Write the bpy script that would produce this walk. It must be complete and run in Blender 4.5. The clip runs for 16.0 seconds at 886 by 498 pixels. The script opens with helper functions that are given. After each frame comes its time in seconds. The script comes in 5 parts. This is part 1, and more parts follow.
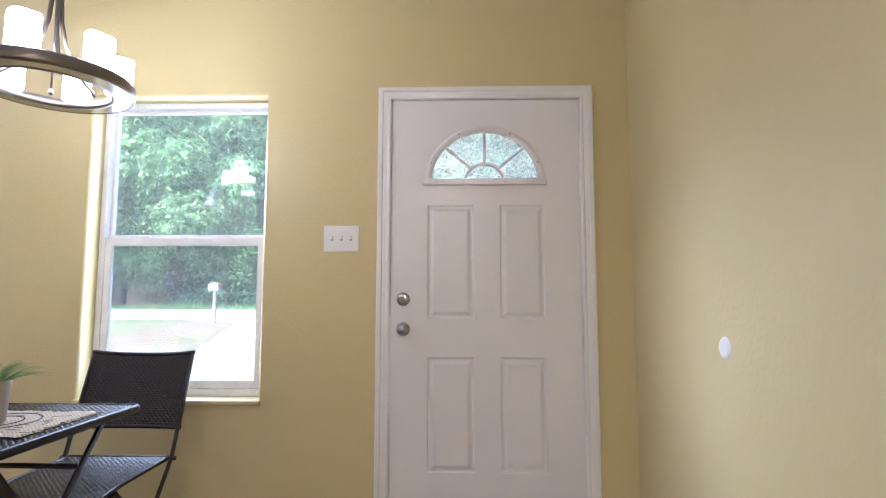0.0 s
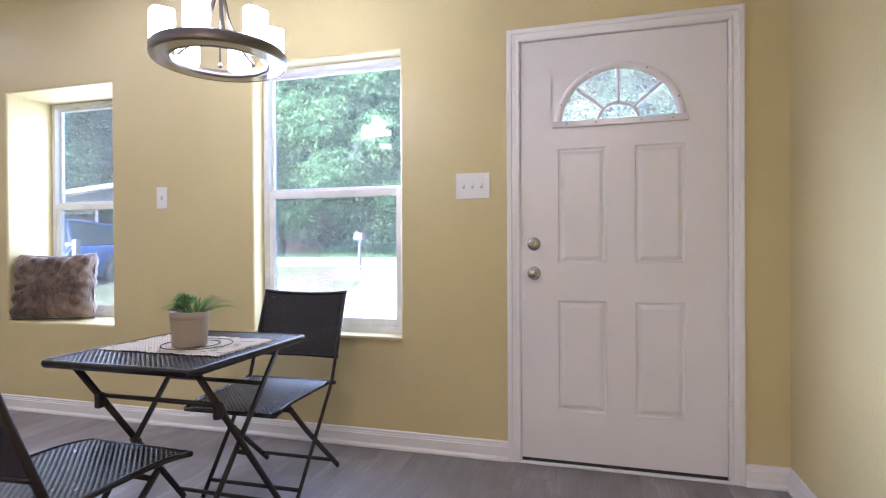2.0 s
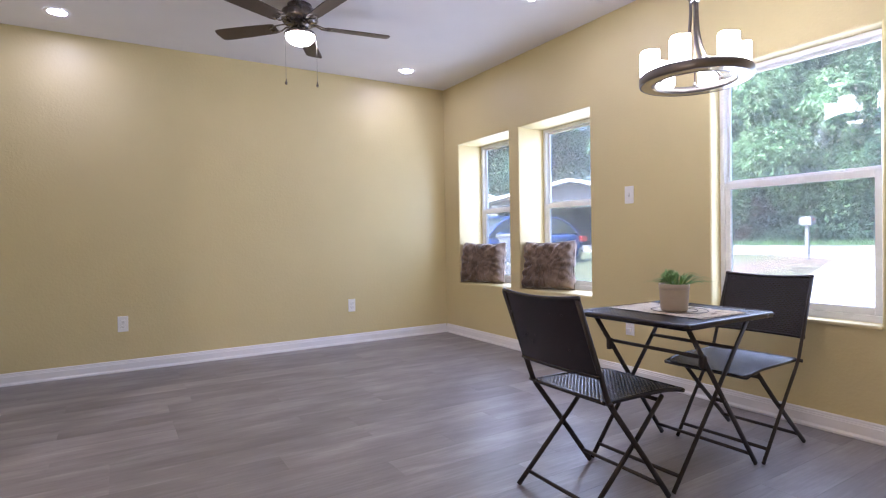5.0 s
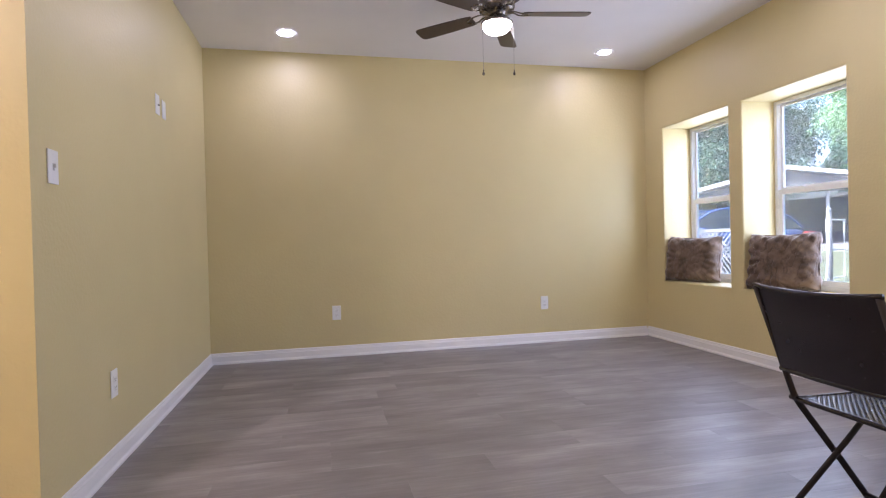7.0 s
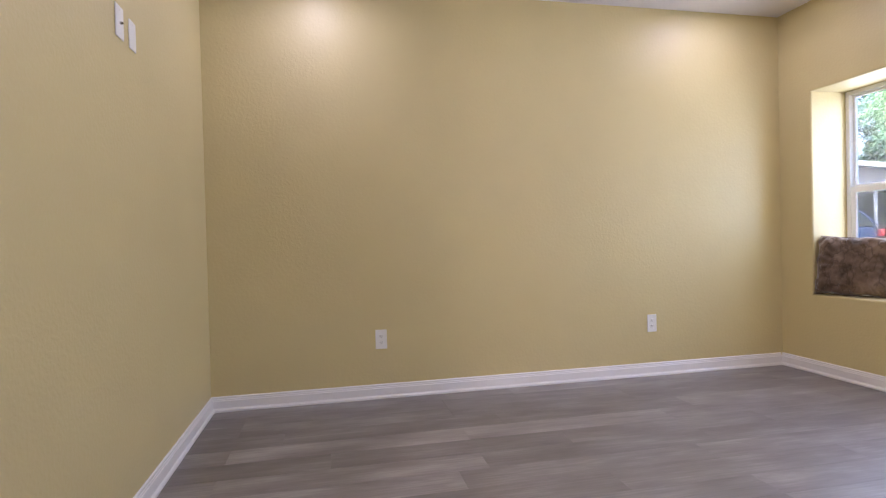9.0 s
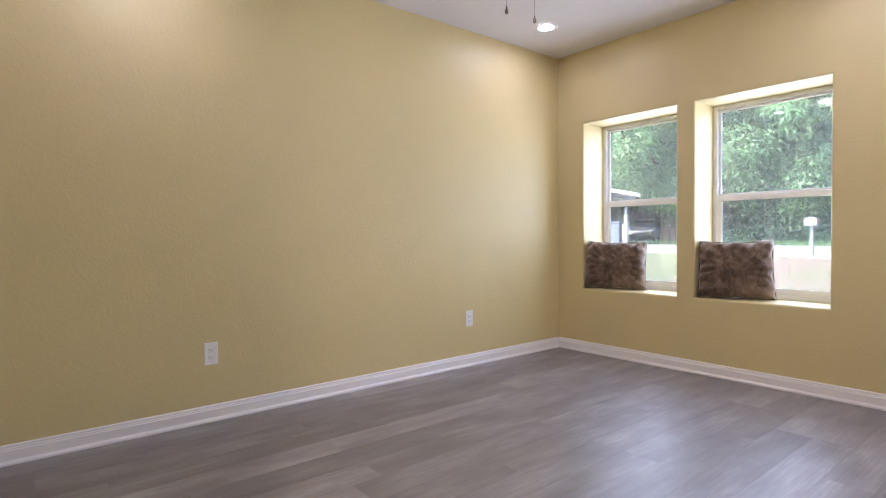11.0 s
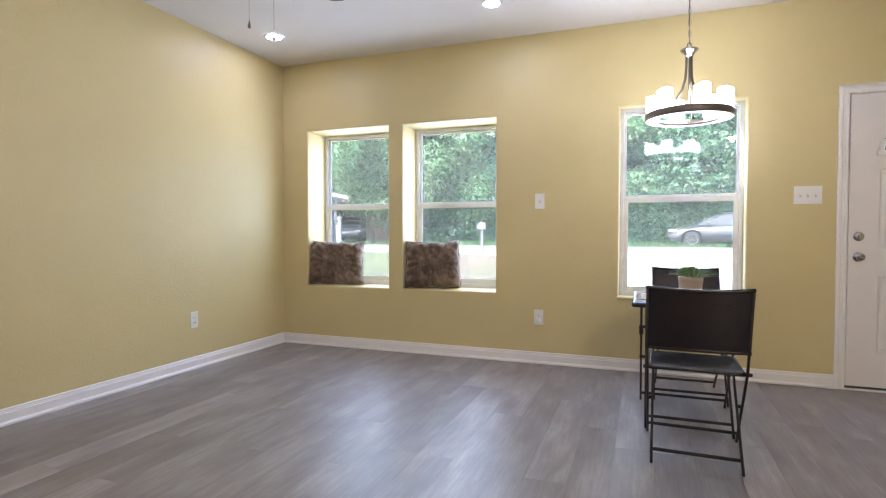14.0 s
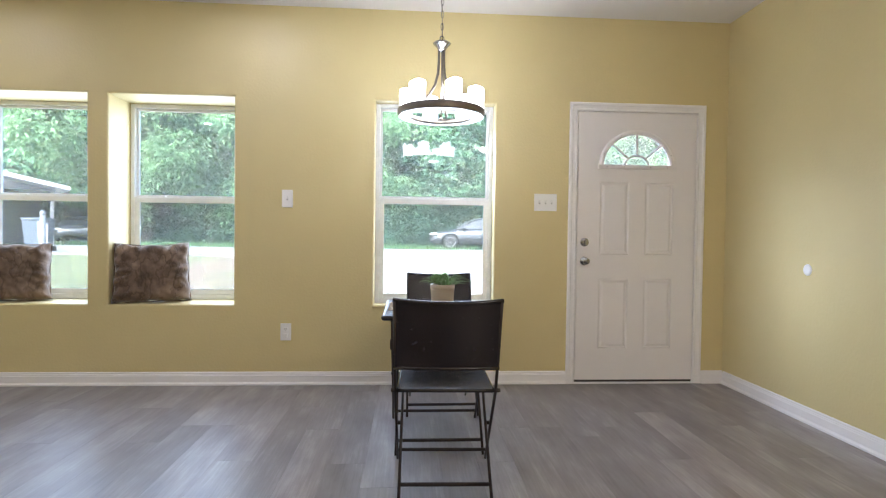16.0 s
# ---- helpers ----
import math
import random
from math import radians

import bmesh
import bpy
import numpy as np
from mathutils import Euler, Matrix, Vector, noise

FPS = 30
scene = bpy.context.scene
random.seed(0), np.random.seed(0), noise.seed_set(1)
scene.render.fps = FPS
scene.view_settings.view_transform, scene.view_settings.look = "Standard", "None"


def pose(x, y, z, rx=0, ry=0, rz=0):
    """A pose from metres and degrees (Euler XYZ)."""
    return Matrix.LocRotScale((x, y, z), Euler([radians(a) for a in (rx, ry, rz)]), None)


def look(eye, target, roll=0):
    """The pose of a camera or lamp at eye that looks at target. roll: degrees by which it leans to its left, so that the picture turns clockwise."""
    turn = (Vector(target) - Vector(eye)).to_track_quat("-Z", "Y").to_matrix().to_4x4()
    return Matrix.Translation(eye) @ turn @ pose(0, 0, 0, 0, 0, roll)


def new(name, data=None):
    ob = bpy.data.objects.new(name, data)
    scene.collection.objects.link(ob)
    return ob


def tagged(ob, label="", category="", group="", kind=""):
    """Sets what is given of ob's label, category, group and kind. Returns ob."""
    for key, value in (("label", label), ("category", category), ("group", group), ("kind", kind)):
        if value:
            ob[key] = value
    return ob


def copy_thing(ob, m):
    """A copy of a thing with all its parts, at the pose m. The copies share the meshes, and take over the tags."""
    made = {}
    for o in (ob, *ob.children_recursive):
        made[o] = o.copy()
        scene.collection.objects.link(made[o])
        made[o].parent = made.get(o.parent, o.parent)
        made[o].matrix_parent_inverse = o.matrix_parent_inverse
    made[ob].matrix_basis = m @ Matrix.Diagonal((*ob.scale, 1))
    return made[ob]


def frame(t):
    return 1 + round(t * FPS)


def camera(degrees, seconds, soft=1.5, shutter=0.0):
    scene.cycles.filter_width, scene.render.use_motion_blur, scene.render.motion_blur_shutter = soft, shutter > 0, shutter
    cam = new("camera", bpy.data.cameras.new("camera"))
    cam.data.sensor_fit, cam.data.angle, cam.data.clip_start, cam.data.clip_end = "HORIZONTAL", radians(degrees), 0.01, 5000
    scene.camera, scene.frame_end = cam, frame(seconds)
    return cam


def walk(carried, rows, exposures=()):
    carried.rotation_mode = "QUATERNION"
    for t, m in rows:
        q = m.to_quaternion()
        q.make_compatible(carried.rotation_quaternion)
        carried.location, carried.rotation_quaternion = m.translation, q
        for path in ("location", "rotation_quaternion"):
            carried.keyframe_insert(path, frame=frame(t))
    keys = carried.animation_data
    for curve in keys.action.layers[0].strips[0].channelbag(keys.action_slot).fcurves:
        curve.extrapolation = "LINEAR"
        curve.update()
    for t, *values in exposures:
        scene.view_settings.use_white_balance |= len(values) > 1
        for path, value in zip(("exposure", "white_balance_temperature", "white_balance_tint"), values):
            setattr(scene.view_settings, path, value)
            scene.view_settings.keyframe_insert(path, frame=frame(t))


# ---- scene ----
# seconds, stops, kelvin, tint
EXPOSURES = [(0.0, 3.88, 5260, 24), (1.5, 3.94, 5140, 26), (3.5, 3.81, 5200, 30), (5.0, 3.79, 5260, 31), (7.5, 3.79, 5520, 31), (8.2, 3.79, 5590, 31), (10.5, 3.80, 5660, 29), (12.5, 3.80, 5600, 25), (14.5, 3.81, 5490, 20), (16.0, 3.85, 5440, 17)]
cam = camera(79.19, 16.0, 1.2)
# seconds, x, y, z, pitch, roll, yaw
ROWS = [
    (0.0, 0.348, 0.384, 1.082, 5.17, -0.08, 1.69),
    (0.5, 0.301, 0.366, 1.068, 2.05, -0.08, 1.23),
    (1.0, 0.346, 0.372, 1.064, 0.57, -0.00, 4.03),
    (1.5, 0.354, 0.372, 1.070, -0.05, 0.16, 8.53),
    (2.0, 0.365, 0.330, 1.067, -0.34, 0.31, 15.80),
    (2.5, 0.380, 0.277, 1.072, -0.55, 0.45, 24.33),
    (3.0, 0.400, 0.144, 1.082, -0.86, 0.59, 32.07),
    (3.5, 0.443, 0.011, 1.090, -1.03, 0.69, 38.19),
    (4.0, 0.495, -0.102, 1.078, -1.04, 0.83, 45.41),
    (4.5, 0.509, -0.203, 1.071, -0.94, 0.92, 51.50),
    (5.0, 0.513, -0.272, 1.062, -1.06, 1.01, 58.44),
    (7.3, 0.170, -0.348, 1.015, -0.55, 1.46, 78.80),
    (7.5, 0.001, -0.372, 1.028, -0.50, 1.49, 79.55),
    (8.0, -0.393, -0.396, 1.051, -0.76, 1.50, 81.48),
    (8.2, -0.554, -0.418, 1.046, -0.75, 1.55, 81.93),
    (10.3, -1.437, -0.883, 1.079, -1.45, 0.83, 59.84),
    (10.5, -1.440, -0.957, 1.089, -1.60, 0.68, 56.34),
    (11.0, -1.408, -1.137, 1.080, -1.43, 0.49, 50.89),
    (11.5, -1.334, -1.279, 1.087, -1.55, 0.23, 46.51),
    (12.0, -1.322, -1.385, 1.077, -1.50, 0.22, 39.29),
    (12.5, -1.327, -1.445, 1.080, -1.57, 0.21, 34.24),
    (13.0, -1.315, -1.437, 1.085, -1.57, 0.19, 30.00),
    (13.5, -1.329, -1.509, 1.086, -1.56, -0.02, 25.06),
    (14.0, -1.320, -1.518, 1.084, -1.55, -0.06, 20.44),
    (14.5, -1.267, -1.470, 1.093, -1.61, -0.12, 16.30),
    (15.0, -1.207, -1.296, 1.064, -1.31, -0.28, 12.19),
    (15.5, -1.227, -1.153, 1.088, -1.35, -0.44, 5.05),
    (16.0, -1.239, -1.004, 1.093, -1.21, -0.75, -3.60),
]
walk(cam, [(t, pose(x, y, z, 90 + pitch, roll, yaw)) for t, x, y, z, pitch, roll, yaw in ROWS], EXPOSURES)

# ---- world and light ----
world = bpy.data.worlds.new("world")
scene.world = world
world.use_nodes = True
wn = world.node_tree
sky = wn.nodes.new("ShaderNodeTexSky")
sky.sky_type = "NISHITA"
sky.sun_disc = False
sky.sun_elevation = radians(43)
sky.sun_rotation = radians(199)
sky.dust_density = 8.0
sky.ozone_density = 0.2
wn.links.new(sky.outputs[0], wn.nodes["Background"].inputs[0])
wn.nodes["Background"].inputs[1].default_value = 0.125

sun_data = bpy.data.lights.new("sun", "SUN")
sun_data.energy = 1.35
sun_data.angle = radians(30)
sun_data.color = (1.0, 0.92, 0.80)
sun = new("sun", sun_data)
sun.matrix_world = look((-9, -26, 26), (0, 0, 0))

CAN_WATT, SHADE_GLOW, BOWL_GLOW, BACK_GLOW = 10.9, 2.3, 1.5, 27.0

# area lamps added in the three window openings to stand in for the sky's light
for wx, wy, watt in ((-3.972, 3.262, 1.10), (-2.948, 3.262, 1.10), (-1.053, 3.05, 1.15)):
    wl = bpy.data.lights.new("added_window_lamp", "AREA")
    wl.shape = "RECTANGLE"
    wl.size, wl.size_y = 0.80, 1.40
    wl.energy = watt
    wl.color = (0.84, 0.94, 1.0)
    new("added_window_lamp", wl).matrix_world = pose(wx, wy, 1.338, -90, 0, 0)

# added narrow lamp for western sky, high in the door-side window; lights east wall
wl = bpy.data.lights.new("added_window_lamp", "AREA")
wl.shape = "RECTANGLE"
wl.size, wl.size_y = 0.16, 0.40
wl.energy = 0.15
wl.spread = radians(46)
wl.color = (0.90, 0.95, 1.0)
new("added_window_lamp", wl).matrix_world = look((-0.93, 3.03, 1.75), (1.18, 2.15, 0.75))

# ---- materials ----


def nodes_of(name):
    m = bpy.data.materials.new(name)
    m.use_nodes = True
    t = m.node_tree
    return m, t, t.nodes["Principled BSDF"]


def ramp(t, fac, stops):
    r = t.nodes.new("ShaderNodeValToRGB")
    while len(r.color_ramp.elements) < len(stops):
        r.color_ramp.elements.new(0.5)
    for e, (p, c) in zip(r.color_ramp.elements, stops):
        e.position, e.color = p, (*c, 1)
    t.links.new(fac, r.inputs[0])
    return r.outputs[0]


def noise_tex(t, scale, detail=3.0, stretch=(1, 1, 1), vec=None, rough=0.55):
    mp = t.nodes.new("ShaderNodeMapping")
    mp.inputs["Scale"].default_value = stretch
    if vec is None:
        tc = t.nodes.new("ShaderNodeTexCoord")
        vec = tc.outputs["Object"]
    t.links.new(vec, mp.inputs["Vector"])
    n = t.nodes.new("ShaderNodeTexNoise")
    n.inputs["Scale"].default_value = scale
    n.inputs["Detail"].default_value = detail
    n.inputs["Roughness"].default_value = rough
    t.links.new(mp.outputs[0], n.inputs["Vector"])
    return n.outputs["Fac"]


def bump(t, bsdf, height, strength, distance, chain=None):
    b = t.nodes.new("ShaderNodeBump")
    b.inputs["Strength"].default_value = strength
    b.inputs["Distance"].default_value = distance
    t.links.new(height, b.inputs["Height"])
    if chain is not None:
        t.links.new(chain, b.inputs["Normal"])
    t.links.new(b.outputs[0], bsdf.inputs["Normal"])
    return b.outputs[0]


def scaled(c, k):
    return tuple(min(1.0, v * k) for v in c)


def surface(name, colour, rough=0.5, metal=0.0, vary=0.08, scale=6.0, grain=120.0, relief=0.0, depth=0.001, stretch=(1, 1, 1), sheen=0.0, coat=0.0):
    """A plain procedural surface: two scales of colour variation, roughness variation and fine relief."""
    m, t, b = nodes_of(name)
    big = noise_tex(t, scale, 4, stretch)
    fine = noise_tex(t, grain, 2, stretch)
    mix = t.nodes.new("ShaderNodeMath")
    mix.operation = "MULTIPLY_ADD"
    mix.inputs[1].default_value = 0.35
    t.links.new(fine, mix.inputs[0])
    add = t.nodes.new("ShaderNodeMath")
    add.operation = "MULTIPLY"
    add.inputs[1].default_value = 0.65
    t.links.new(big, add.inputs[0])
    t.links.new(add.outputs[0], mix.inputs[2])
    col = ramp(t, mix.outputs[0], [(0.25, scaled(colour, 1 - vary)), (0.75, scaled(colour, 1 + vary))])
    t.links.new(col, b.inputs["Base Color"])
    rr = t.nodes.new("ShaderNodeMapRange")
    rr.inputs["To Min"].default_value = max(0.02, rough - 0.06)
    rr.inputs["To Max"].default_value = min(1.0, rough + 0.06)
    t.links.new(big, rr.inputs["Value"])
    t.links.new(rr.outputs[0], b.inputs["Roughness"])
    b.inputs["Metallic"].default_value = metal
    if relief:
        bump(t, b, fine, relief, depth)
    if sheen:
        b.inputs["Sheen Weight"].default_value = sheen
        b.inputs["Sheen Roughness"].default_value = 0.4
    if coat:
        b.inputs["Coat Weight"].default_value = coat
    return m


def wall_paint():
    """Yellow eggshell paint over an orange-peel plaster texture."""
    m, t, b = nodes_of("wall_paint")
    big = noise_tex(t, 0.9, 3)
    col = ramp(t, big, [(0.3, (0.580, 0.492, 0.248)), (0.7, (0.625, 0.535, 0.276))])
    t.links.new(col, b.inputs["Base Color"])
    b.inputs["Roughness"].default_value = 0.46
    peel = noise_tex(t, 58, 2.5, rough=0.45)
    shaped = ramp(t, peel, [(0.42, (0, 0, 0)), (0.62, (1, 1, 1))])
    n1 = bump(t, b, shaped, 0.175, 0.0022)
    wide = noise_tex(t, 7, 2)
    bump(t, b, wide, 0.06, 0.008, n1)
    return m


def ceiling_paint():
    m, t, b = nodes_of("ceiling_paint")
    col = ramp(t, noise_tex(t, 1.3, 3), [(0.3, (0.72, 0.70, 0.70)), (0.7, (0.77, 0.755, 0.755))])
    t.links.new(col, b.inputs["Base Color"])
    b.inputs["Roughness"].default_value = 0.75
    bump(t, b, noise_tex(t, 60, 3), 0.3, 0.003)
    return m


def plank_wood():
    """Grey-brown vinyl plank: each plank has its own tone and its own piece of the grain."""
    m, t, b = nodes_of("vinyl_plank")
    info = t.nodes.new("ShaderNodeObjectInfo")
    tc = t.nodes.new("ShaderNodeTexCoord")
    off = t.nodes.new("ShaderNodeVectorMath")
    off.operation = "MULTIPLY_ADD"
    off.inputs[1].default_value = (1, 1, 1)
    comb = t.nodes.new("ShaderNodeCombineXYZ")
    sc = t.nodes.new("ShaderNodeMath")
    sc.operation = "MULTIPLY"
    sc.inputs[1].default_value = 37.0
    t.links.new(info.outputs["Random"], sc.inputs[0])
    for k in range(3):
        t.links.new(sc.outputs[0], comb.inputs[k])
    t.links.new(tc.outputs["Object"], off.inputs[0])
    t.links.new(comb.outputs[0], off.inputs[2])
    v = off.outputs[0]
    cloud = noise_tex(t, 3.0, 5, (2.2, 0.7, 1), v)
    grain = noise_tex(t, 26, 6, (3.2, 0.14, 1), v, 0.65)
    fine = noise_tex(t, 150, 3, (2.5, 0.08, 1), v)
    a = t.nodes.new("ShaderNodeMath")
    a.operation = "MULTIPLY_ADD"
    a.inputs[1].default_value = 0.38
    t.links.new(grain, a.inputs[0])
    h = t.nodes.new("ShaderNodeMath")
    h.operation = "MULTIPLY"
    h.inputs[1].default_value = 0.62
    t.links.new(cloud, h.inputs[0])
    t.links.new(h.outputs[0], a.inputs[2])
    col = ramp(t, a.outputs[0], [(0.30, (0.112, 0.099, 0.100)), (0.46, (0.190, 0.172, 0.174)), (0.54, (0.228, 0.209, 0.212)), (0.68, (0.34, 0.320, 0.325))])
    tone = t.nodes.new("ShaderNodeMapRange")
    tone.inputs["To Min"].default_value = 0.86
    tone.inputs["To Max"].default_value = 1.24
    pale = t.nodes.new("ShaderNodeMath")
    pale.operation = "POWER"
    pale.inputs[1].default_value = 2.6
    t.links.new(info.outputs["Random"], pale.inputs[0])
    t.links.new(pale.outputs[0], tone.inputs["Value"])
    mul = t.nodes.new("ShaderNodeVectorMath")
    mul.operation = "SCALE"
    t.links.new(col, mul.inputs[0])
    t.links.new(tone.outputs[0], mul.inputs["Scale"])
    t.links.new(mul.outputs[0], b.inputs["Base Color"])
    rr = t.nodes.new("ShaderNodeMapRange")
    rr.inputs["To Min"].default_value = 0.34
    rr.inputs["To Max"].default_value = 0.46
    t.links.new(grain, rr.inputs["Value"])
    t.links.new(rr.outputs[0], b.inputs["Roughness"])
    b.inputs["Specular IOR Level"].default_value = 0.95
    bump(t, b, fine, 0.12, 0.0008)
    return m


def glow(name, colour, strength):
    m, t, b = nodes_of(name)
    b.inputs["Base Color"].default_value = (0.85, 0.84, 0.8, 1)
    b.inputs["Roughness"].default_value = 0.35
    b.inputs["Emission Color"].default_value = (*colour, 1)
    b.inputs["Emission Strength"].default_value = strength
    return m


def pane_glass(name, tint, wavy=0.0, haze=0.06):
    """A thin pane: clear, with a mirror image that the Fresnel term gives, and glare mixed in as a pale veil."""
    m, t, b = nodes_of(name)
    t.nodes.remove(b)
    out = t.nodes["Material Output"]
    tr = t.nodes.new("ShaderNodeBsdfTransparent")
    tr.inputs[0].default_value = (*tint, 1)
    gl = t.nodes.new("ShaderNodeBsdfGlossy")
    gl.inputs["Roughness"].default_value = 0.0
    lw = t.nodes.new("ShaderNodeLayerWeight")
    lw.inputs["Blend"].default_value = 0.5
    pw = t.nodes.new("ShaderNodeMath")
    pw.operation = "POWER"
    pw.inputs[1].default_value = 5.0
    t.links.new(lw.outputs["Facing"], pw.inputs[0])
    fr = t.nodes.new("ShaderNodeMath")
    fr.operation = "MULTIPLY_ADD"
    fr.inputs[1].default_value = 0.94
    fr.inputs[2].default_value = 0.05
    t.links.new(pw.outputs[0], fr.inputs[0])
    mx = t.nodes.new("ShaderNodeMixShader")
    t.links.new(fr.outputs[0], mx.inputs[0])
    t.links.new(tr.outputs[0], mx.inputs[1])
    t.links.new(gl.outputs[0], mx.inputs[2])
    # pale translucent share lifts the blacks behind the pane, in place of glare
    glare = t.nodes.new("ShaderNodeBsdfTranslucent")
    glare.inputs[0].default_value = (0.95, 0.94, 0.86, 1)
    veil = t.nodes.new("ShaderNodeMixShader")
    veil.inputs[0].default_value = haze
    t.links.new(mx.outputs[0], veil.inputs[1])
    t.links.new(glare.outputs[0], veil.inputs[2])
    t.links.new(veil.outputs[0], out.inputs[0])
    if wavy:
        bp = t.nodes.new("ShaderNodeBump")
        bp.inputs["Strength"].default_value = wavy
        bp.inputs["Distance"].default_value = 0.004
        t.links.new(noise_tex(t, 60, 2), bp.inputs["Height"])
        t.links.new(bp.outputs[0], gl.inputs["Normal"])
    return m


def weave_resin():
    m = surface("woven_resin", (0.012, 0.009, 0.010), 0.25, vary=0.06, scale=40, grain=400)
    return m


def fur_cloth():
    """Brown plush: soft blotches, thin dark veins and short pile."""
    m, t, b = nodes_of("brown_plush")
    base = noise_tex(t, 7, 4)
    vein = noise_tex(t, 13, 3, (1.0, 1.0, 0.6))
    line = ramp(t, vein, [(0.44, (1, 1, 1)), (0.495, (0.62, 0.60, 0.58)), (0.55, (1, 1, 1))])
    col = ramp(t, base, [(0.34, (0.085, 0.058, 0.040)), (0.5, (0.150, 0.102, 0.070)), (0.66, (0.225, 0.160, 0.112))])
    mul = t.nodes.new("ShaderNodeVectorMath")
    mul.operation = "MULTIPLY"
    t.links.new(col, mul.inputs[0])
    t.links.new(line, mul.inputs[1])
    t.links.new(mul.outputs[0], b.inputs["Base Color"])
    b.inputs["Roughness"].default_value = 0.9
    b.inputs["Sheen Weight"].default_value = 0.5
    b.inputs["Sheen Roughness"].default_value = 0.35
    n1 = bump(t, b, noise_tex(t, 260, 3, (1, 1, 0.4)), 0.6, 0.003)
    bump(t, b, line, 0.7, 0.008, n1)
    return m


def burlap():
    m, t, b = nodes_of("burlap")
    tc = t.nodes.new("ShaderNodeTexCoord")
    heights = []
    for k, axis in enumerate(("X", "Y")):
        w = t.nodes.new("ShaderNodeTexWave")
        w.bands_direction = axis
        w.inputs["Scale"].default_value = 24
        w.inputs["Distortion"].default_value = 1.5
        w.inputs["Detail"].default_value = 2
        t.links.new(tc.outputs["Object"], w.inputs["Vector"])
        heights.append(w.outputs["Fac"])
    mx = t.nodes.new("ShaderNodeMath")
    mx.operation = "MAXIMUM"
    t.links.new(heights[0], mx.inputs[0])
    t.links.new(heights[1], mx.inputs[1])
    col = ramp(t, mx.outputs[0], [(0.25, (0.26, 0.20, 0.14)), (0.6, (0.66, 0.58, 0.45))])
    t.links.new(col, b.inputs["Base Color"])
    b.inputs["Roughness"].default_value = 0.95
    bump(t, b, mx.outputs[0], 0.8, 0.002)
    return m


def ground_mat():
    """Bare pinkish dirt by the house that gives way to thin grass."""
    m, t, b = nodes_of("yard")
    tc = t.nodes.new("ShaderNodeTexCoord")
    sep = t.nodes.new("ShaderNodeSeparateXYZ")
    t.links.new(tc.outputs["Object"], sep.inputs[0])
    patch = noise_tex(t, 0.35, 5)
    fx = t.nodes.new("ShaderNodeMapRange")
    fx.inputs["From Min"].default_value = -6.0
    fx.inputs["From Max"].default_value = -10.0
    t.links.new(sep.outputs[0], fx.inputs["Value"])
    fy = t.nodes.new("ShaderNodeMapRange")
    fy.inputs["From Min"].default_value = 21.5
    fy.inputs["From Max"].default_value = 23.5
    t.links.new(sep.outputs[1], fy.inputs["Value"])
    mxm = t.nodes.new("ShaderNodeMath")
    mxm.operation = "MAXIMUM"
    t.links.new(fx.outputs[0], mxm.inputs[0])
    t.links.new(fy.outputs[0], mxm.inputs[1])
    s = t.nodes.new("ShaderNodeMath")
    s.operation = "ADD"
    t.links.new(mxm.outputs[0], s.inputs[0])
    t.links.new(patch, s.inputs[1])
    where = ramp(t, s.outputs[0], [(0.50, (0, 0, 0)), (0.72, (1, 1, 1))])
    dirt = ramp(t, noise_tex(t, 3.5, 6), [(0.3, (0.078, 0.052, 0.036)), (0.5, (0.135, 0.098, 0.072)), (0.7, (0.185, 0.14, 0.108))])
    grass = ramp(t, noise_tex(t, 9, 6), [(0.3, (0.052, 0.064, 0.026)), (0.7, (0.115, 0.122, 0.056))])
    mc = t.nodes.new("ShaderNodeMix")
    mc.data_type = "RGBA"
    t.links.new(where, mc.inputs["Factor"])
    t.links.new(dirt, mc.inputs["A"])
    t.links.new(grass, mc.inputs["B"])
    t.links.new(mc.outputs["Result"], b.inputs["Base Color"])
    b.inputs["Roughness"].default_value = 0.95
    bump(t, b, noise_tex(t, 8, 6), 0.7, 0.06)
    return m


def leaf_mat(name, dark, light):
    m, t, b = nodes_of(name)
    g = t.nodes.new("ShaderNodeNewGeometry")
    tone = t.nodes.new("ShaderNodeMath")
    tone.operation = "MULTIPLY_ADD"
    tone.inputs[1].default_value = 0.45
    t.links.new(g.outputs["Random Per Island"], tone.inputs[0])
    drift = t.nodes.new("ShaderNodeMath")
    drift.operation = "MULTIPLY"
    drift.inputs[1].default_value = 0.55
    t.links.new(noise_tex(t, 0.55, 3), drift.inputs[0])
    t.links.new(drift.outputs[0], tone.inputs[2])
    col = ramp(t, tone.outputs[0], [(0.18, dark), (0.5, tuple((a + c) / 2 for a, c in zip(dark, light))), (0.78, light)])
    t.links.new(col, b.inputs["Base Color"])
    b.inputs["Roughness"].default_value = 0.62
    b.inputs["Specular IOR Level"].default_value = 0.2
    tl = t.nodes.new("ShaderNodeBsdfTranslucent")
    t.links.new(col, tl.inputs[0])
    mx = t.nodes.new("ShaderNodeMixShader")
    mx.inputs[0].default_value = 0.48
    t.links.new(b.outputs[0], mx.inputs[1])
    t.links.new(tl.outputs[0], mx.inputs[2])
    t.links.new(mx.outputs[0], t.nodes["Material Output"].inputs[0])
    return m


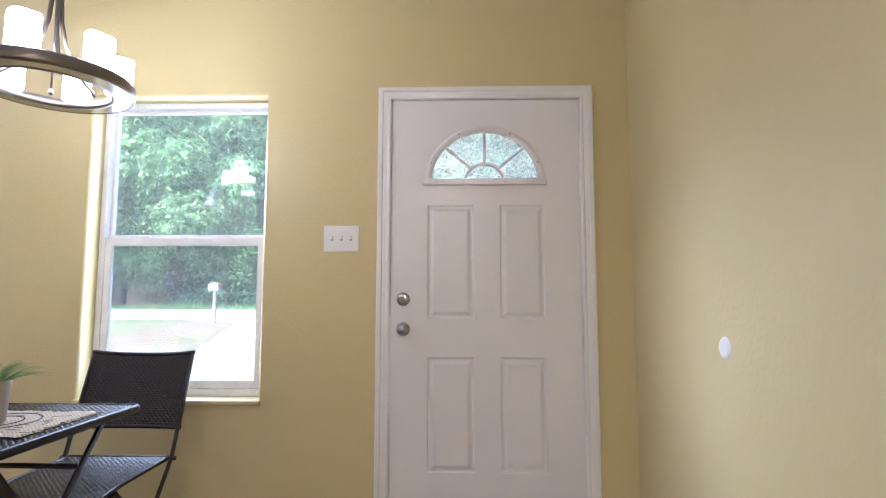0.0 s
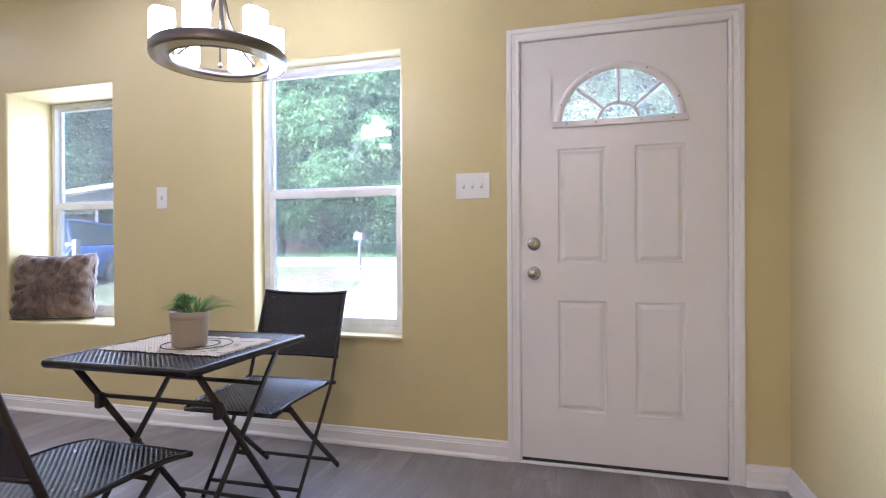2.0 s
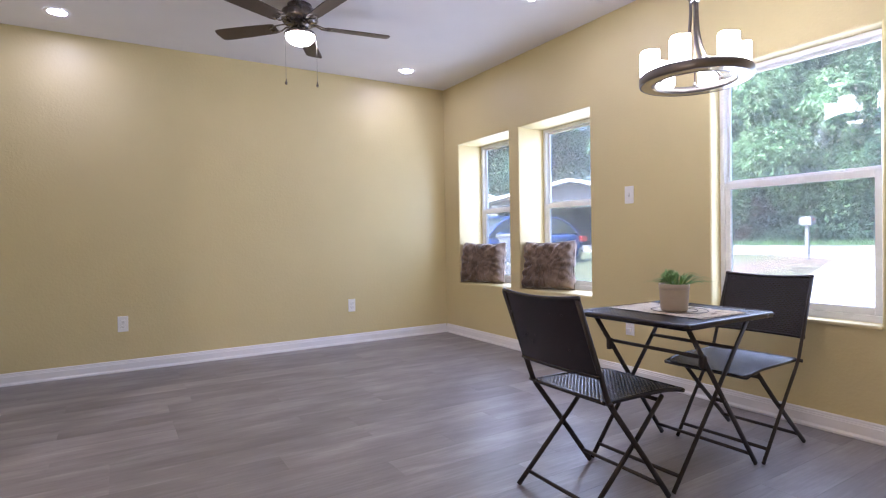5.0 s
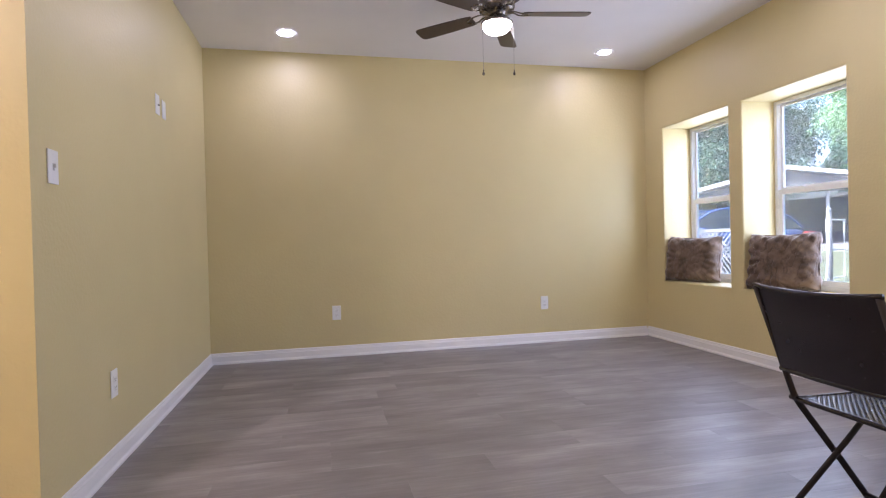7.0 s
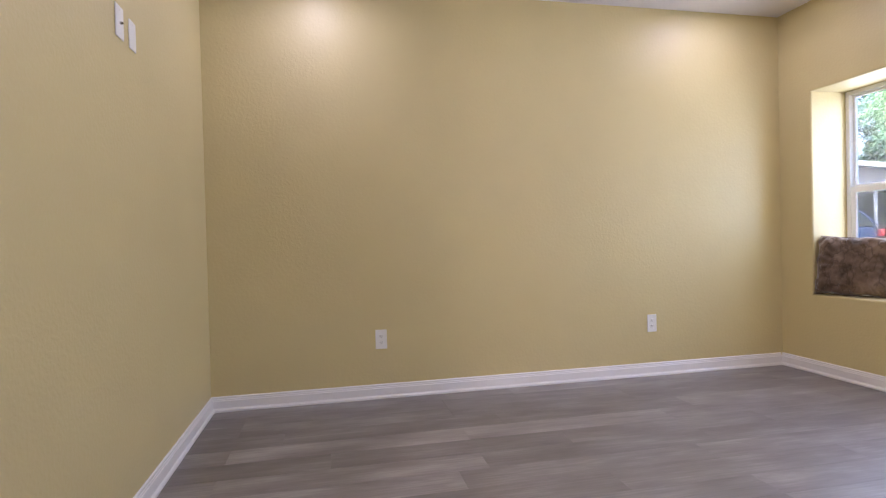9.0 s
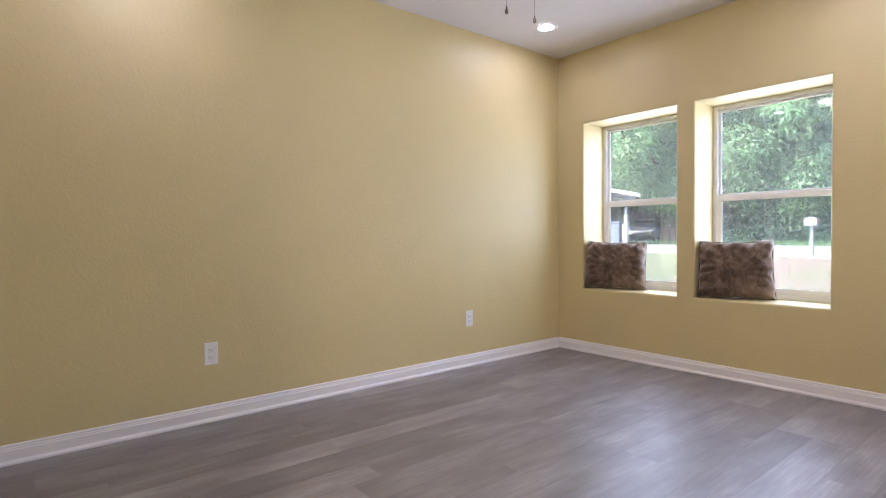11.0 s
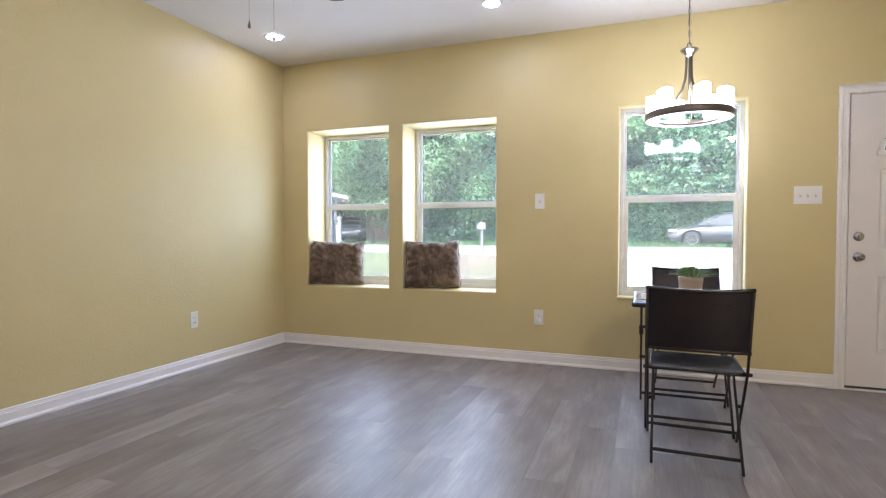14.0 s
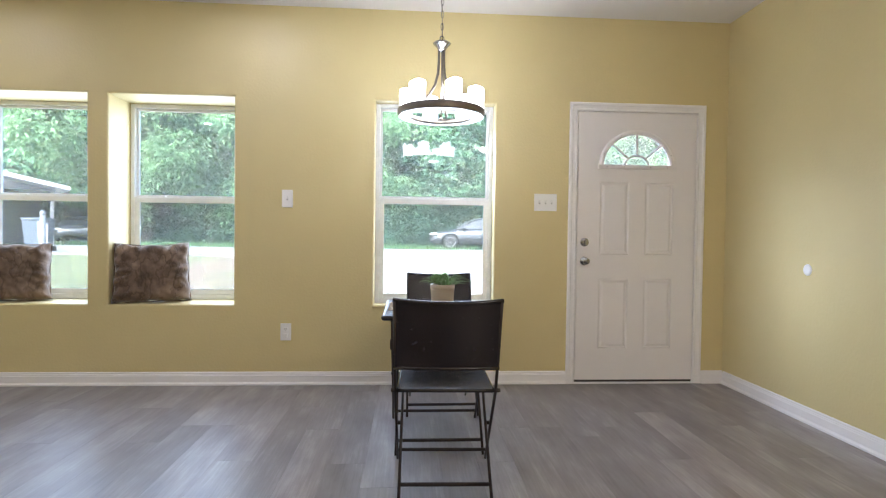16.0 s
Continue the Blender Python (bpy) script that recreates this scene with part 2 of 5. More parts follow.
PAINT = wall_paint()
CEIL = ceiling_paint()
WOOD = plank_wood()
TRIM = surface("white_trim_paint", (0.78, 0.77, 0.78), 0.32, vary=0.03, relief=0.05, depth=0.0005)
DOORP = surface("white_door_paint", (0.74, 0.72, 0.73), 0.30, vary=0.03, scale=3, relief=0.06, depth=0.0005)
VINYL = surface("white_vinyl", (0.80, 0.81, 0.82), 0.28, vary=0.02)
PLATE = surface("white_plastic", (0.80, 0.80, 0.80), 0.3, vary=0.02)
SLOT = surface("dark_slot", (0.03, 0.03, 0.03), 0.6)
# mid-grey that paints the shade in the switch slots
GAP = surface("shaded_gap", (0.45, 0.45, 0.45), 0.6)
NICKEL = surface("satin_nickel", (0.40, 0.40, 0.41), 0.22, metal=1.0, vary=0.06, scale=30)
BRONZE = surface("brushed_bronze", (0.20, 0.178, 0.155), 0.27, metal=0.95, vary=0.2, scale=25, grain=300)
RINGM = surface("brushed_antique_metal", (0.20, 0.180, 0.158), 0.36, metal=1.0, vary=0.04, scale=25, grain=300)
POLISH = surface("polished_metal", (0.42, 0.40, 0.37), 0.12, metal=1.0, vary=0.04, scale=25, grain=300)
TUBE = surface("dark_powder_coat", (0.019, 0.013, 0.0115), 0.5, vary=0.2, grain=500, relief=0.1, depth=0.0003)
RESIN = weave_resin()
PLUSH = fur_cloth()
POT = surface("cream_stoneware", (0.40, 0.34, 0.265), 0.42, vary=0.08, scale=12, grain=180, relief=0.1, depth=0.0006)
RIM = surface("glazed_rim", (0.44, 0.38, 0.305), 0.3, vary=0.06)
SOIL = surface("soil", (0.05, 0.035, 0.022), 0.95, vary=0.4, grain=200, relief=0.8, depth=0.004)
LEAF = surface("house_plant_leaf", (0.19, 0.36, 0.11), 0.42, vary=0.3, scale=14)
LEAF_B = surface("succulent_leaf", (0.17, 0.33, 0.10), 0.45, vary=0.35, scale=25)
MAT = burlap()
TWINE = surface("brown_twine", (0.16, 0.12, 0.09), 0.9)
INK = surface("dark_thread", (0.03, 0.03, 0.035), 0.9)
BLADE = surface("walnut_blade", (0.055, 0.035, 0.026), 0.42, vary=0.35, scale=5, grain=60, stretch=(0.25, 4, 1))
GLASS = pane_glass("window_glass", (0.88, 0.955, 0.955))


def insect_screen():
    """A fine grey mesh, too fine to see its wires."""
    m, t, b = nodes_of("insect_screen")
    b.inputs["Base Color"].default_value = (0.16, 0.18, 0.20, 1)
    b.inputs["Roughness"].default_value = 0.7
    tr = t.nodes.new("ShaderNodeBsdfTransparent")
    mx = t.nodes.new("ShaderNodeMixShader")
    mx.inputs[0].default_value = 0.24
    t.links.new(tr.outputs[0], mx.inputs[1])
    t.links.new(b.outputs[0], mx.inputs[2])
    t.links.new(mx.outputs[0], t.nodes["Material Output"].inputs[0])
    return m


SCREEN = insect_screen()
OBSCURE = pane_glass("door_glass", (0.93, 0.96, 0.93), 0.4, 0.13)
CAN_GLOW = glow("downlight_lens", (0.97, 0.92, 1.0), CAN_WATT)
SHADE = glow("lit_frosted_glass", (1.0, 0.95, 0.82), SHADE_GLOW)
BOWL = glow("lit_bowl_glass", (1.0, 0.90, 0.72), BOWL_GLOW)
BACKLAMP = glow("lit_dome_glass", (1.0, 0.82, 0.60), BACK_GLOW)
YARD = ground_mat()
CONCRETE = surface("pale_concrete", (0.46, 0.45, 0.43), 0.9, vary=0.12, scale=0.8, grain=40, relief=0.3, depth=0.004)
ASPHALT = surface("worn_road", (0.17, 0.165, 0.16), 0.92, vary=0.18, scale=0.6, grain=50, relief=0.4, depth=0.006)
BARK = surface("bark", (0.085, 0.065, 0.05), 0.9, vary=0.4, scale=3, grain=25, relief=0.8, depth=0.03, stretch=(1, 1, 0.2))
LEAVES_A = leaf_mat("oak_leaves", (0.044, 0.105, 0.062), (0.120, 0.235, 0.110))
LEAVES_B = leaf_mat("elm_leaves", (0.068, 0.140, 0.068), (0.180, 0.300, 0.125))
# darker copy of the leaves: shade of undergrowth and back rows is in the colour
LEAVES_C = leaf_mat("shaded_leaves", (0.028, 0.068, 0.046), (0.072, 0.145, 0.084))
BRICK = surface("red_brick", (0.060, 0.034, 0.031), 0.9, vary=0.25, scale=2, grain=30)
SIDING = surface("white_siding", (0.55, 0.55, 0.55), 0.6, vary=0.05)
ROOFM = surface("pale_metal_roof", (0.34, 0.345, 0.355), 0.5, vary=0.06, scale=1.0)
DARKROOF = surface("weathered_shingles", (0.055, 0.055, 0.06), 0.85, vary=0.2, scale=2)
# shade inside the open carport, put into the colour of its walls and gable
DARKIN = surface("painted_carport_shade", (0.035, 0.037, 0.045), 0.8)
GALV = surface("galvanised_steel", (0.55, 0.57, 0.58), 0.45, metal=0.4, vary=0.1)
CAR_SILVER = surface("grey_car_paint", (0.040, 0.043, 0.052), 0.38, metal=0.2, vary=0.04, coat=0.25)
CAR_BLUE = surface("blue_car_paint", (0.012, 0.045, 0.20), 0.25, metal=0.1, vary=0.04, coat=0.6)
CAR_WHITE = surface("white_car_paint", (0.45, 0.46, 0.47), 0.2, vary=0.02, coat=0.6)
CAR_GLASS = surface("tinted_glass", (0.02, 0.025, 0.03), 0.06, vary=0.05)
MAILG = surface("weathered_white_metal", (0.135, 0.14, 0.15), 0.5, vary=0.05)
RUBBER = surface("tyre_rubber", (0.02, 0.02, 0.021), 0.8)
RED = surface("red_lens", (0.35, 0.012, 0.012), 0.15)
BIN = surface("grey_bin_plastic", (0.06, 0.075, 0.10), 0.5)

# ---- mesh helpers ----


def link(name, bm, mat, smooth=False, mats=()):
    me = bpy.data.meshes.new(name)
    bm.normal_update()
    bm.to_mesh(me)
    bm.free()
    me.materials.append(mat)
    for x in mats:
        me.materials.append(x)
    if smooth:
        me.shade_smooth()
    return new(name, me)


def part(name, bm, mat, parent, label="", smooth=False, mats=()):
    ob = link(name, bm, mat, smooth, mats)
    ob.parent = parent
    return tagged(ob, label) if label else ob


def thing(name, label, category, at=None, group=""):
    ob = new(name)
    ob.empty_display_size = 0.1
    if at is not None:
        ob.matrix_basis = at
    return tagged(ob, label, category, group)


def structure(name, bm, mat, label="", smooth=False):
    return tagged(link(name, bm, mat, smooth), label, kind="structure")


def box(bm, x0, x1, y0, y1, z0, z1, bevel=0.0, seg=2):
    r = bmesh.ops.create_cube(bm, size=1.0, matrix=Matrix.LocRotScale(((x0 + x1) / 2, (y0 + y1) / 2, (z0 + z1) / 2), None, (x1 - x0, y1 - y0, z1 - z0)))
    if bevel:
        es = list({e for v in r["verts"] for e in v.link_edges})
        bmesh.ops.bevel(bm, geom=es, offset=bevel, segments=seg, affect="EDGES", profile=0.5)
    return bm


def boxed(*a, **k):
    return box(bmesh.new(), *a, **k)


def lathe(bm, prof, n=32, centre=(0, 0, 0), m=None):
    """Turn a profile of (radius, z) round the z axis."""
    m = m or Matrix.Translation(centre)
    rings = []
    for r, z in prof:
        if r < 1e-5:
            rings.append([bm.verts.new(m @ Vector((0, 0, z)))])
        else:
            rings.append([bm.verts.new(m @ Vector((r * math.cos(2 * math.pi * k / n), r * math.sin(2 * math.pi * k / n), z))) for k in range(n)])
    for a, b in zip(rings, rings[1:]):
        for k in range(n):
            q = (k + 1) % n
            if len(a) == 1 and len(b) == 1:
                continue
            if len(a) == 1:
                bm.faces.new((a[0], b[q], b[k]))
            elif len(b) == 1:
                bm.faces.new((a[k], a[q], b[0]))
            else:
                bm.faces.new((a[k], a[q], b[q], b[k]))
    return bm


def tube(bm, pts, rx, ry=None, n=10, up=(0, 0, 1), closed=False):
    """A rod of elliptic section along points."""
    ry = ry or rx
    pts = [Vector(p) for p in pts]
    rings = []
    for i, p in enumerate(pts):
        if closed:
            d = pts[(i + 1) % len(pts)] - pts[i - 1]
        else:
            d = pts[min(i + 1, len(pts) - 1)] - pts[max(i - 1, 0)]
        d.normalize()
        u = Vector(up)
        s = d.cross(u)
        if s.length < 1e-3:
            s = d.cross(Vector((1, 0, 0)))
        s.normalize()
        w = s.cross(d)
        rings.append([bm.verts.new(p + s * (rx * math.cos(2 * math.pi * k / n)) + w * (ry * math.sin(2 * math.pi * k / n))) for k in range(n)])
    pairs = list(zip(rings, rings[1:])) + ([(rings[-1], rings[0])] if closed else [])
    for a, b in pairs:
        for k in range(n):
            q = (k + 1) % n
            bm.faces.new((a[k], a[q], b[q], b[k]))
    if not closed:
        bm.faces.new(rings[0][::-1])
        bm.faces.new(rings[-1])
    return bm


def wall_grid(xs, zs, holes, y0, y1, round_edges=0.0):
    """A wall in the x-z plane from y0 (inside) to y1, with rectangular holes (x0, x1, z0, z1)."""
    bm = bmesh.new()
    vs = {}

    def v(x, y, z):
        k = (round(x, 4), round(y, 4), round(z, 4))
        if k not in vs:
            vs[k] = bm.verts.new((x, y, z))
        return vs[k]

    def solid(i, j):
        if not (0 <= i < len(xs) - 1 and 0 <= j < len(zs) - 1):
            return False
        cx, cz = (xs[i] + xs[i + 1]) / 2, (zs[j] + zs[j + 1]) / 2
        return not any(a < cx < b and c < cz < d for a, b, c, d in holes)

    for i in range(len(xs) - 1):
        for j in range(len(zs) - 1):
            if not solid(i, j):
                continue
            a, b, c, d = xs[i], xs[i + 1], zs[j], zs[j + 1]
            bm.faces.new((v(a, y0, c), v(b, y0, c), v(b, y0, d), v(a, y0, d)))
            bm.faces.new((v(a, y1, c), v(a, y1, d), v(b, y1, d), v(b, y1, c)))
            if not solid(i - 1, j):
                bm.faces.new((v(a, y0, c), v(a, y0, d), v(a, y1, d), v(a, y1, c)))
            if not solid(i + 1, j):
                bm.faces.new((v(b, y0, c), v(b, y1, c), v(b, y1, d), v(b, y0, d)))
            if not solid(i, j - 1):
                bm.faces.new((v(a, y0, c), v(a, y1, c), v(b, y1, c), v(b, y0, c)))
            if not solid(i, j + 1):
                bm.faces.new((v(a, y0, d), v(b, y0, d), v(b, y1, d), v(a, y1, d)))
    bm.normal_update()
    if round_edges:
        es = []
        for e in bm.edges:
            p, q = e.verts[0].co, e.verts[1].co
            if abs(p.y - y0) < 1e-4 and abs(q.y - y0) < 1e-4 and len(e.link_faces) == 2:
                if e.link_faces[0].normal.dot(e.link_faces[1].normal) < 0.5:
                    mx, mz = (p.x + q.x) / 2, (p.z + q.z) / 2
                    if any(a - 1e-3 < mx < b + 1e-3 and c - 1e-3 < mz < d + 1e-3 for a, b, c, d in holes) and zs[0] < mz < zs[-1]:
                        es.append(e)
        bmesh.ops.bevel(bm, geom=es, offset=round_edges, segments=4, affect="EDGES", profile=0.5)
    return bm


def moulding(bm, p0, p1, out, prof):
    """A profile of (out, z) drawn from p0 to p1, standing off in the direction out."""
    p0, p1, out = Vector((*p0, 0)), Vector((*p1, 0)), Vector((*out, 0))
    a = [bm.verts.new(p0 + out * o + Vector((0, 0, z))) for o, z in prof]
    b = [bm.verts.new(p1 + out * o + Vector((0, 0, z))) for o, z in prof]
    n = len(prof)
    for k in range(n):
        q = (k + 1) % n
        bm.faces.new((a[k], b[k], b[q], a[q]))
    bm.faces.new(a)
    bm.faces.new(b[::-1])
    return bm


# ---- the room ----
YF, XL, XR, YB, ZC = 2.965, -4.697, 1.18, -1.308, 2.752
XE, YR = -1.83, -4.3
A1, A2 = (-4.41, -3.533, 0.587, 2.091), (-3.387, -2.508, 0.587, 2.091)
WM = (-1.496, -0.611, 0.588, 2.092)
DO = (0.012, 0.942, -0.02, 2.063)

ceil = structure("ceiling", boxed(XL - 0.2, XR + 0.2, YR - 0.2, YF + 0.4, ZC, ZC + 0.12), CEIL, "smooth white painted ceiling")
structure("floor", boxed(XL - 0.12, XR + 0.12, YR - 0.12, YF + 0.14, -0.14, -0.008), surface("underlay", (0.05, 0.045, 0.04), 0.9), "grey-brown vinyl plank floor")
floor = bpy.data.objects["floor"]

XM = -2.30
structure("wall_north_a", wall_grid([XL - 0.16, A1[0], A1[1], A2[0], A2[1], XM], [-0.15, A1[2], A1[3], ZC + 0.1], [A1, A2], YF, YF + 0.37, 0.014), PAINT, "yellow plaster wall with two deep window recesses")
structure("wall_north_b", wall_grid([XM, WM[0], WM[1], DO[0], DO[1], XR + 0.16], [-0.15, 0.0, WM[2], DO[3], WM[3], ZC + 0.1], [WM, (DO[0], DO[1], 0.0, DO[3])], YF, YF + 0.16, 0.014), PAINT, "yellow textured plaster wall around window and door")
structure("wall_west", boxed(XL - 0.16, XL, YB - 0.12, YF, -0.15, ZC + 0.1), PAINT, "plain yellow plaster wall")
structure("wall_east", boxed(XR, XR + 0.16, YR - 0.16, YF, -0.15, ZC + 0.1), PAINT, "plain yellow textured plaster wall")
bm = boxed(XL, XE, YB - 0.12, YB, -0.15, ZC + 0.1)
structure("wall_south_a", bm, PAINT, "yellow plaster partition wall")
structure("wall_hall", boxed(XE - 0.12, XE - 0.002, YR, YB - 0.12, -0.15, ZC + 0.1), PAINT, "plain yellow plaster wall")
structure("wall_south_b", boxed(XE - 0.12, XR, YR - 0.16, YR, -0.15, ZC + 0.1), PAINT, "plain yellow plaster wall")

BASE = [(0, 0.001), (0.021, 0.001), (0.021, 0.012), (0.013, 0.024), (0.013, 0.070), (0.010, 0.073), (0.010, 0.080), (0.0075, 0.083), (0.0075, 0.092), (0.003, 0.098), (0, 0.098)]
for nm, p0, p1, out in (("baseboard_north_a", (XL, YF), (-0.049, YF), (0, -1)), ("baseboard_north_b", (1.003, YF), (XR, YF), (0, -1)),
                        ("baseboard_west", (XL, YB), (XL, YF - 0.021), (1, 0)), ("baseboard_south", (XL + 0.021, YB), (XE, YB), (0, 1)),
                        ("baseboard_east", (XR, YR), (XR, YF - 0.021), (-1, 0)), ("baseboard_hall", (XE - 0.002, YR), (XE - 0.002, YB + 0.021), (1, 0))):
    bm = moulding(bmesh.new(), p0, p1, out, BASE)
    bmesh.ops.recalc_face_normals(bm, faces=bm.faces)
    structure(nm, bm, TRIM, "white moulded baseboard")


# ---- windows ----
def window(name, x0, x1, z0, z1, y, rail, label):
    """A white vinyl single-hung window; y is its inner face."""
    w = tagged(new(name), label, "window", kind="structure")
    bm = bmesh.new()
    f = 0.030
    box(bm, x0, x0 + f, y, y + 0.07, z0, z1, 0.004)
    box(bm, x1 - f, x1, y, y + 0.07, z0, z1, 0.004)
    box(bm, x0 + f, x1 - f, y + 0.001, y + 0.069, z1 - f, z1, 0.004)
    box(bm, x0 + f, x1 - f, y + 0.001, y + 0.069, z0, z0 + 0.040, 0.004)
    fr = part("window_frame", bm, VINYL, w)
    bm = bmesh.new()
    s = 0.016
    a, b = x0 + f, x1 - f
    box(bm, a, a + s, y + 0.036, y + 0.062, rail, z1 - f, 0.003)
    box(bm, b - s, b, y + 0.036, y + 0.062, rail, z1 - f, 0.003)
    box(bm, a + s, b - s, y + 0.036, y + 0.062, z1 - f - s, z1 - f, 0.003)
    box(bm, a, b, y + 0.034, y + 0.064, rail - 0.002, rail + 0.022, 0.003)
    up = part("upper_sash", bm, VINYL, w)
    bm = bmesh.new()
    s = 0.034
    box(bm, a, a + s, y + 0.006, y + 0.032, z0 + 0.04, rail + 0.006, 0.004)
    box(bm, b - s, b, y + 0.006, y + 0.032, z0 + 0.04, rail + 0.006, 0.004)
    box(bm, a + s, b - s, y + 0.006, y + 0.032, z0 + 0.04, z0 + 0.078, 0.004)
    box(bm, a + s, b - s, y + 0.004, y + 0.033, rail - 0.036, rail + 0.006, 0.004)
    lo = part("lower_sash", bm, VINYL, w)
    bm = bmesh.new()
    for cx in (a + 0.2, b - 0.2):
        box(bm, cx - 0.03, cx + 0.03, y + 0.006, y + 0.030, rail + 0.006, rail + 0.016, 0.004)
    part("sash_lock", bm, VINYL, lo)
    for par, gx0, gx1, gz0, gz1, gy in ((up, a + 0.014, b - 0.014, rail + 0.018, z1 - f - 0.012, y + 0.049), (lo, a + 0.030, b - 0.030, z0 + 0.07, rail - 0.03, y + 0.019)):
        g = part("pane", boxed(gx0, gx1, gy, gy + 0.004, gz0, gz1), GLASS, par, "clear glass pane")
        g.visible_shadow = False
    sc = part("insect_screen", boxed(a, b, y + 0.062, y + 0.0635, z0 + 0.04, rail), SCREEN, w, "fine grey insect screen")
    sc.visible_shadow = False
    return w


window("window_1", A1[0], A1[1], A1[2], A1[3], 3.275, 1.372, "white vinyl single-hung window in deep recess")
window("window_2", A2[0], A2[1], A2[2], A2[3], 3.275, 1.372, "white vinyl single-hung window in deep recess")
window("window_3", WM[0], WM[1], WM[2], WM[3], 3.062, 1.380, "white vinyl single-hung window beside the door")
structure("window_sill", boxed(WM[0] - 0.012, WM[1] + 0.012, YF - 0.014, 3.064, WM[2] - 0.020, WM[2] + 0.004, 0.008, 3), PAINT, "rounded plaster sill under the window", True)


# ---- front door ----
def ring_panel(bm, x0, x1, z0, z1, y):
    """A stamped raised panel: nested frames at different depths, seen from -y."""
    levels = [(0.0, 0.0), (0.006, 0.008), (0.015, 0.008), (0.030, 0.0005), (0.034, -0.0005)]
    prev = None
    for inset, dy in levels:
        vs = [bm.verts.new(p) for p in ((x0 + inset, y + dy, z0 + inset), (x1 - inset, y + dy, z0 + inset), (x1 - inset, y + dy, z1 - inset), (x0 + inset, y + dy, z1 - inset))]
        if prev:
            for k in range(4):
                q = (k + 1) % 4
                bm.faces.new((prev[k], prev[q], vs[q], vs[k]))
        prev = vs
    bm.faces.new(prev)


def arc_pts(cx, cz, rx, rz, n=28):
    return [(cx + rx * math.cos(math.pi * k / n), cz + rz * math.sin(math.pi * k / n)) for k in range(n + 1)]


def front_door():
    d = tagged(new("door_1"), "closed white panelled front door with half-round glass light", "door", kind="structure")
    y, yb = YF - 0.002, YF + 0.042
    X0, X1, Z0, Z1 = 0.020, 0.934, 0.030, 2.055
    panels = [(0.196, 0.420, 0.268, 0.800), (0.546, 0.762, 0.268, 0.800), (0.196, 0.420, 0.981, 1.530), (0.546, 0.762, 0.981, 1.530)]
    L = (0.170, 0.782, 1.615, 1.935)
    xs = sorted({X0, X1, 0.196, 0.420, 0.546, 0.762, L[0], L[1]})
    zs = sorted({Z0, Z1, 0.268, 0.800, 0.981, 1.530, L[2], L[3]})
    bm = bmesh.new()
    for a, b in zip(xs, xs[1:]):
        for c, e in zip(zs, zs[1:]):
            cx, cz = (a + b) / 2, (c + e) / 2
            if any(p[0] < cx < p[1] and p[2] < cz < p[3] for p in panels) or (L[0] < cx < L[1] and L[2] < cz < L[3]):
                continue
            bm.faces.new([bm.verts.new(p) for p in ((a, y, c), (b, y, c), (b, y, e), (a, y, e))])
            bm.faces.new([bm.verts.new(p) for p in ((a, yb, c), (a, yb, e), (b, yb, e), (b, yb, c))])
    for p in panels:
        ring_panel(bm, *p, y)
        bm.faces.new([bm.verts.new(v) for v in ((p[0], yb, p[2]), (p[0], yb, p[3]), (p[1], yb, p[3]), (p[1], yb, p[2]))])
    cx, cz, rx, rz = 0.474, 1.650, 0.270, 0.252
    hole = arc_pts(cx, cz, rx, rz)
    outer = []
    for px, pz in hole:
        dx, dz = px - cx, pz - cz
        s = min((L[1] - cx) / abs(dx) if abs(dx) > 1e-6 else 9, (L[3] - cz) / dz if dz > 1e-6 else 9)
        outer.append((cx + dx * s, cz + dz * s))
    corner = [(L[1], L[3]), (L[0], L[3])]
    for yy in (y, yb):
        for k in range(len(hole) - 1):
            o0, o1 = outer[k], outer[k + 1]
            q = [hole[k], o0]
            for c in corner:
                if (abs(o0[0] - c[0]) < 1e-6 and abs(o1[1] - c[1]) < 1e-6) or (abs(o0[1] - c[1]) < 1e-6 and abs(o1[0] - c[0]) < 1e-6):
                    if o0 != c and o1 != c:
                        q.append(c)
            q += [o1, hole[k + 1]]
            bm.faces.new([bm.verts.new((px, yy, pz)) for px, pz in q])
        low = [(L[0], L[2]), (L[1], L[2]), (L[1], cz), (L[0], cz)]
        bm.faces.new([bm.verts.new((px, yy, pz)) for px, pz in low])
    for k in range(len(hole) - 1):
        bm.faces.new([bm.verts.new(p) for p in ((hole[k][0], y, hole[k][1]), (hole[k + 1][0], y, hole[k + 1][1]), (hole[k + 1][0], yb, hole[k + 1][1]), (hole[k][0], yb, hole[k][1]))])
    bm.faces.new([bm.verts.new(p) for p in ((hole[0][0], y, cz), (hole[-1][0], y, cz), (hole[-1][0], yb, cz), (hole[0][0], yb, cz))])
    for a, b in (((X0, Z0), (X0, Z1)), ((X1, Z1), (X1, Z0)), ((X0, Z1), (X1, Z1)), ((X1, Z0), (X0, Z0))):
        bm.faces.new([bm.verts.new(p) for p in ((a[0], y, a[1]), (a[0], yb, a[1]), (b[0], yb, b[1]), (b[0], y, b[1]))])
    bmesh.ops.remove_doubles(bm, verts=bm.verts, dist=0.0003)
    bmesh.ops.recalc_face_normals(bm, faces=bm.faces)
    leaf = part("door_leaf", bm, DOORP, d, "white painted steel door leaf")
    # moulded frame of the half-round light
    prof = [(0.0, 0.0), (0.004, -0.008), (0.016, -0.012), (0.026, -0.010), (0.034, -0.004), (0.036, 0.0)]
    bm = bmesh.new()
    n = 40
    rings = []
    for k in range(n + 1):
        a = math.pi * k / n
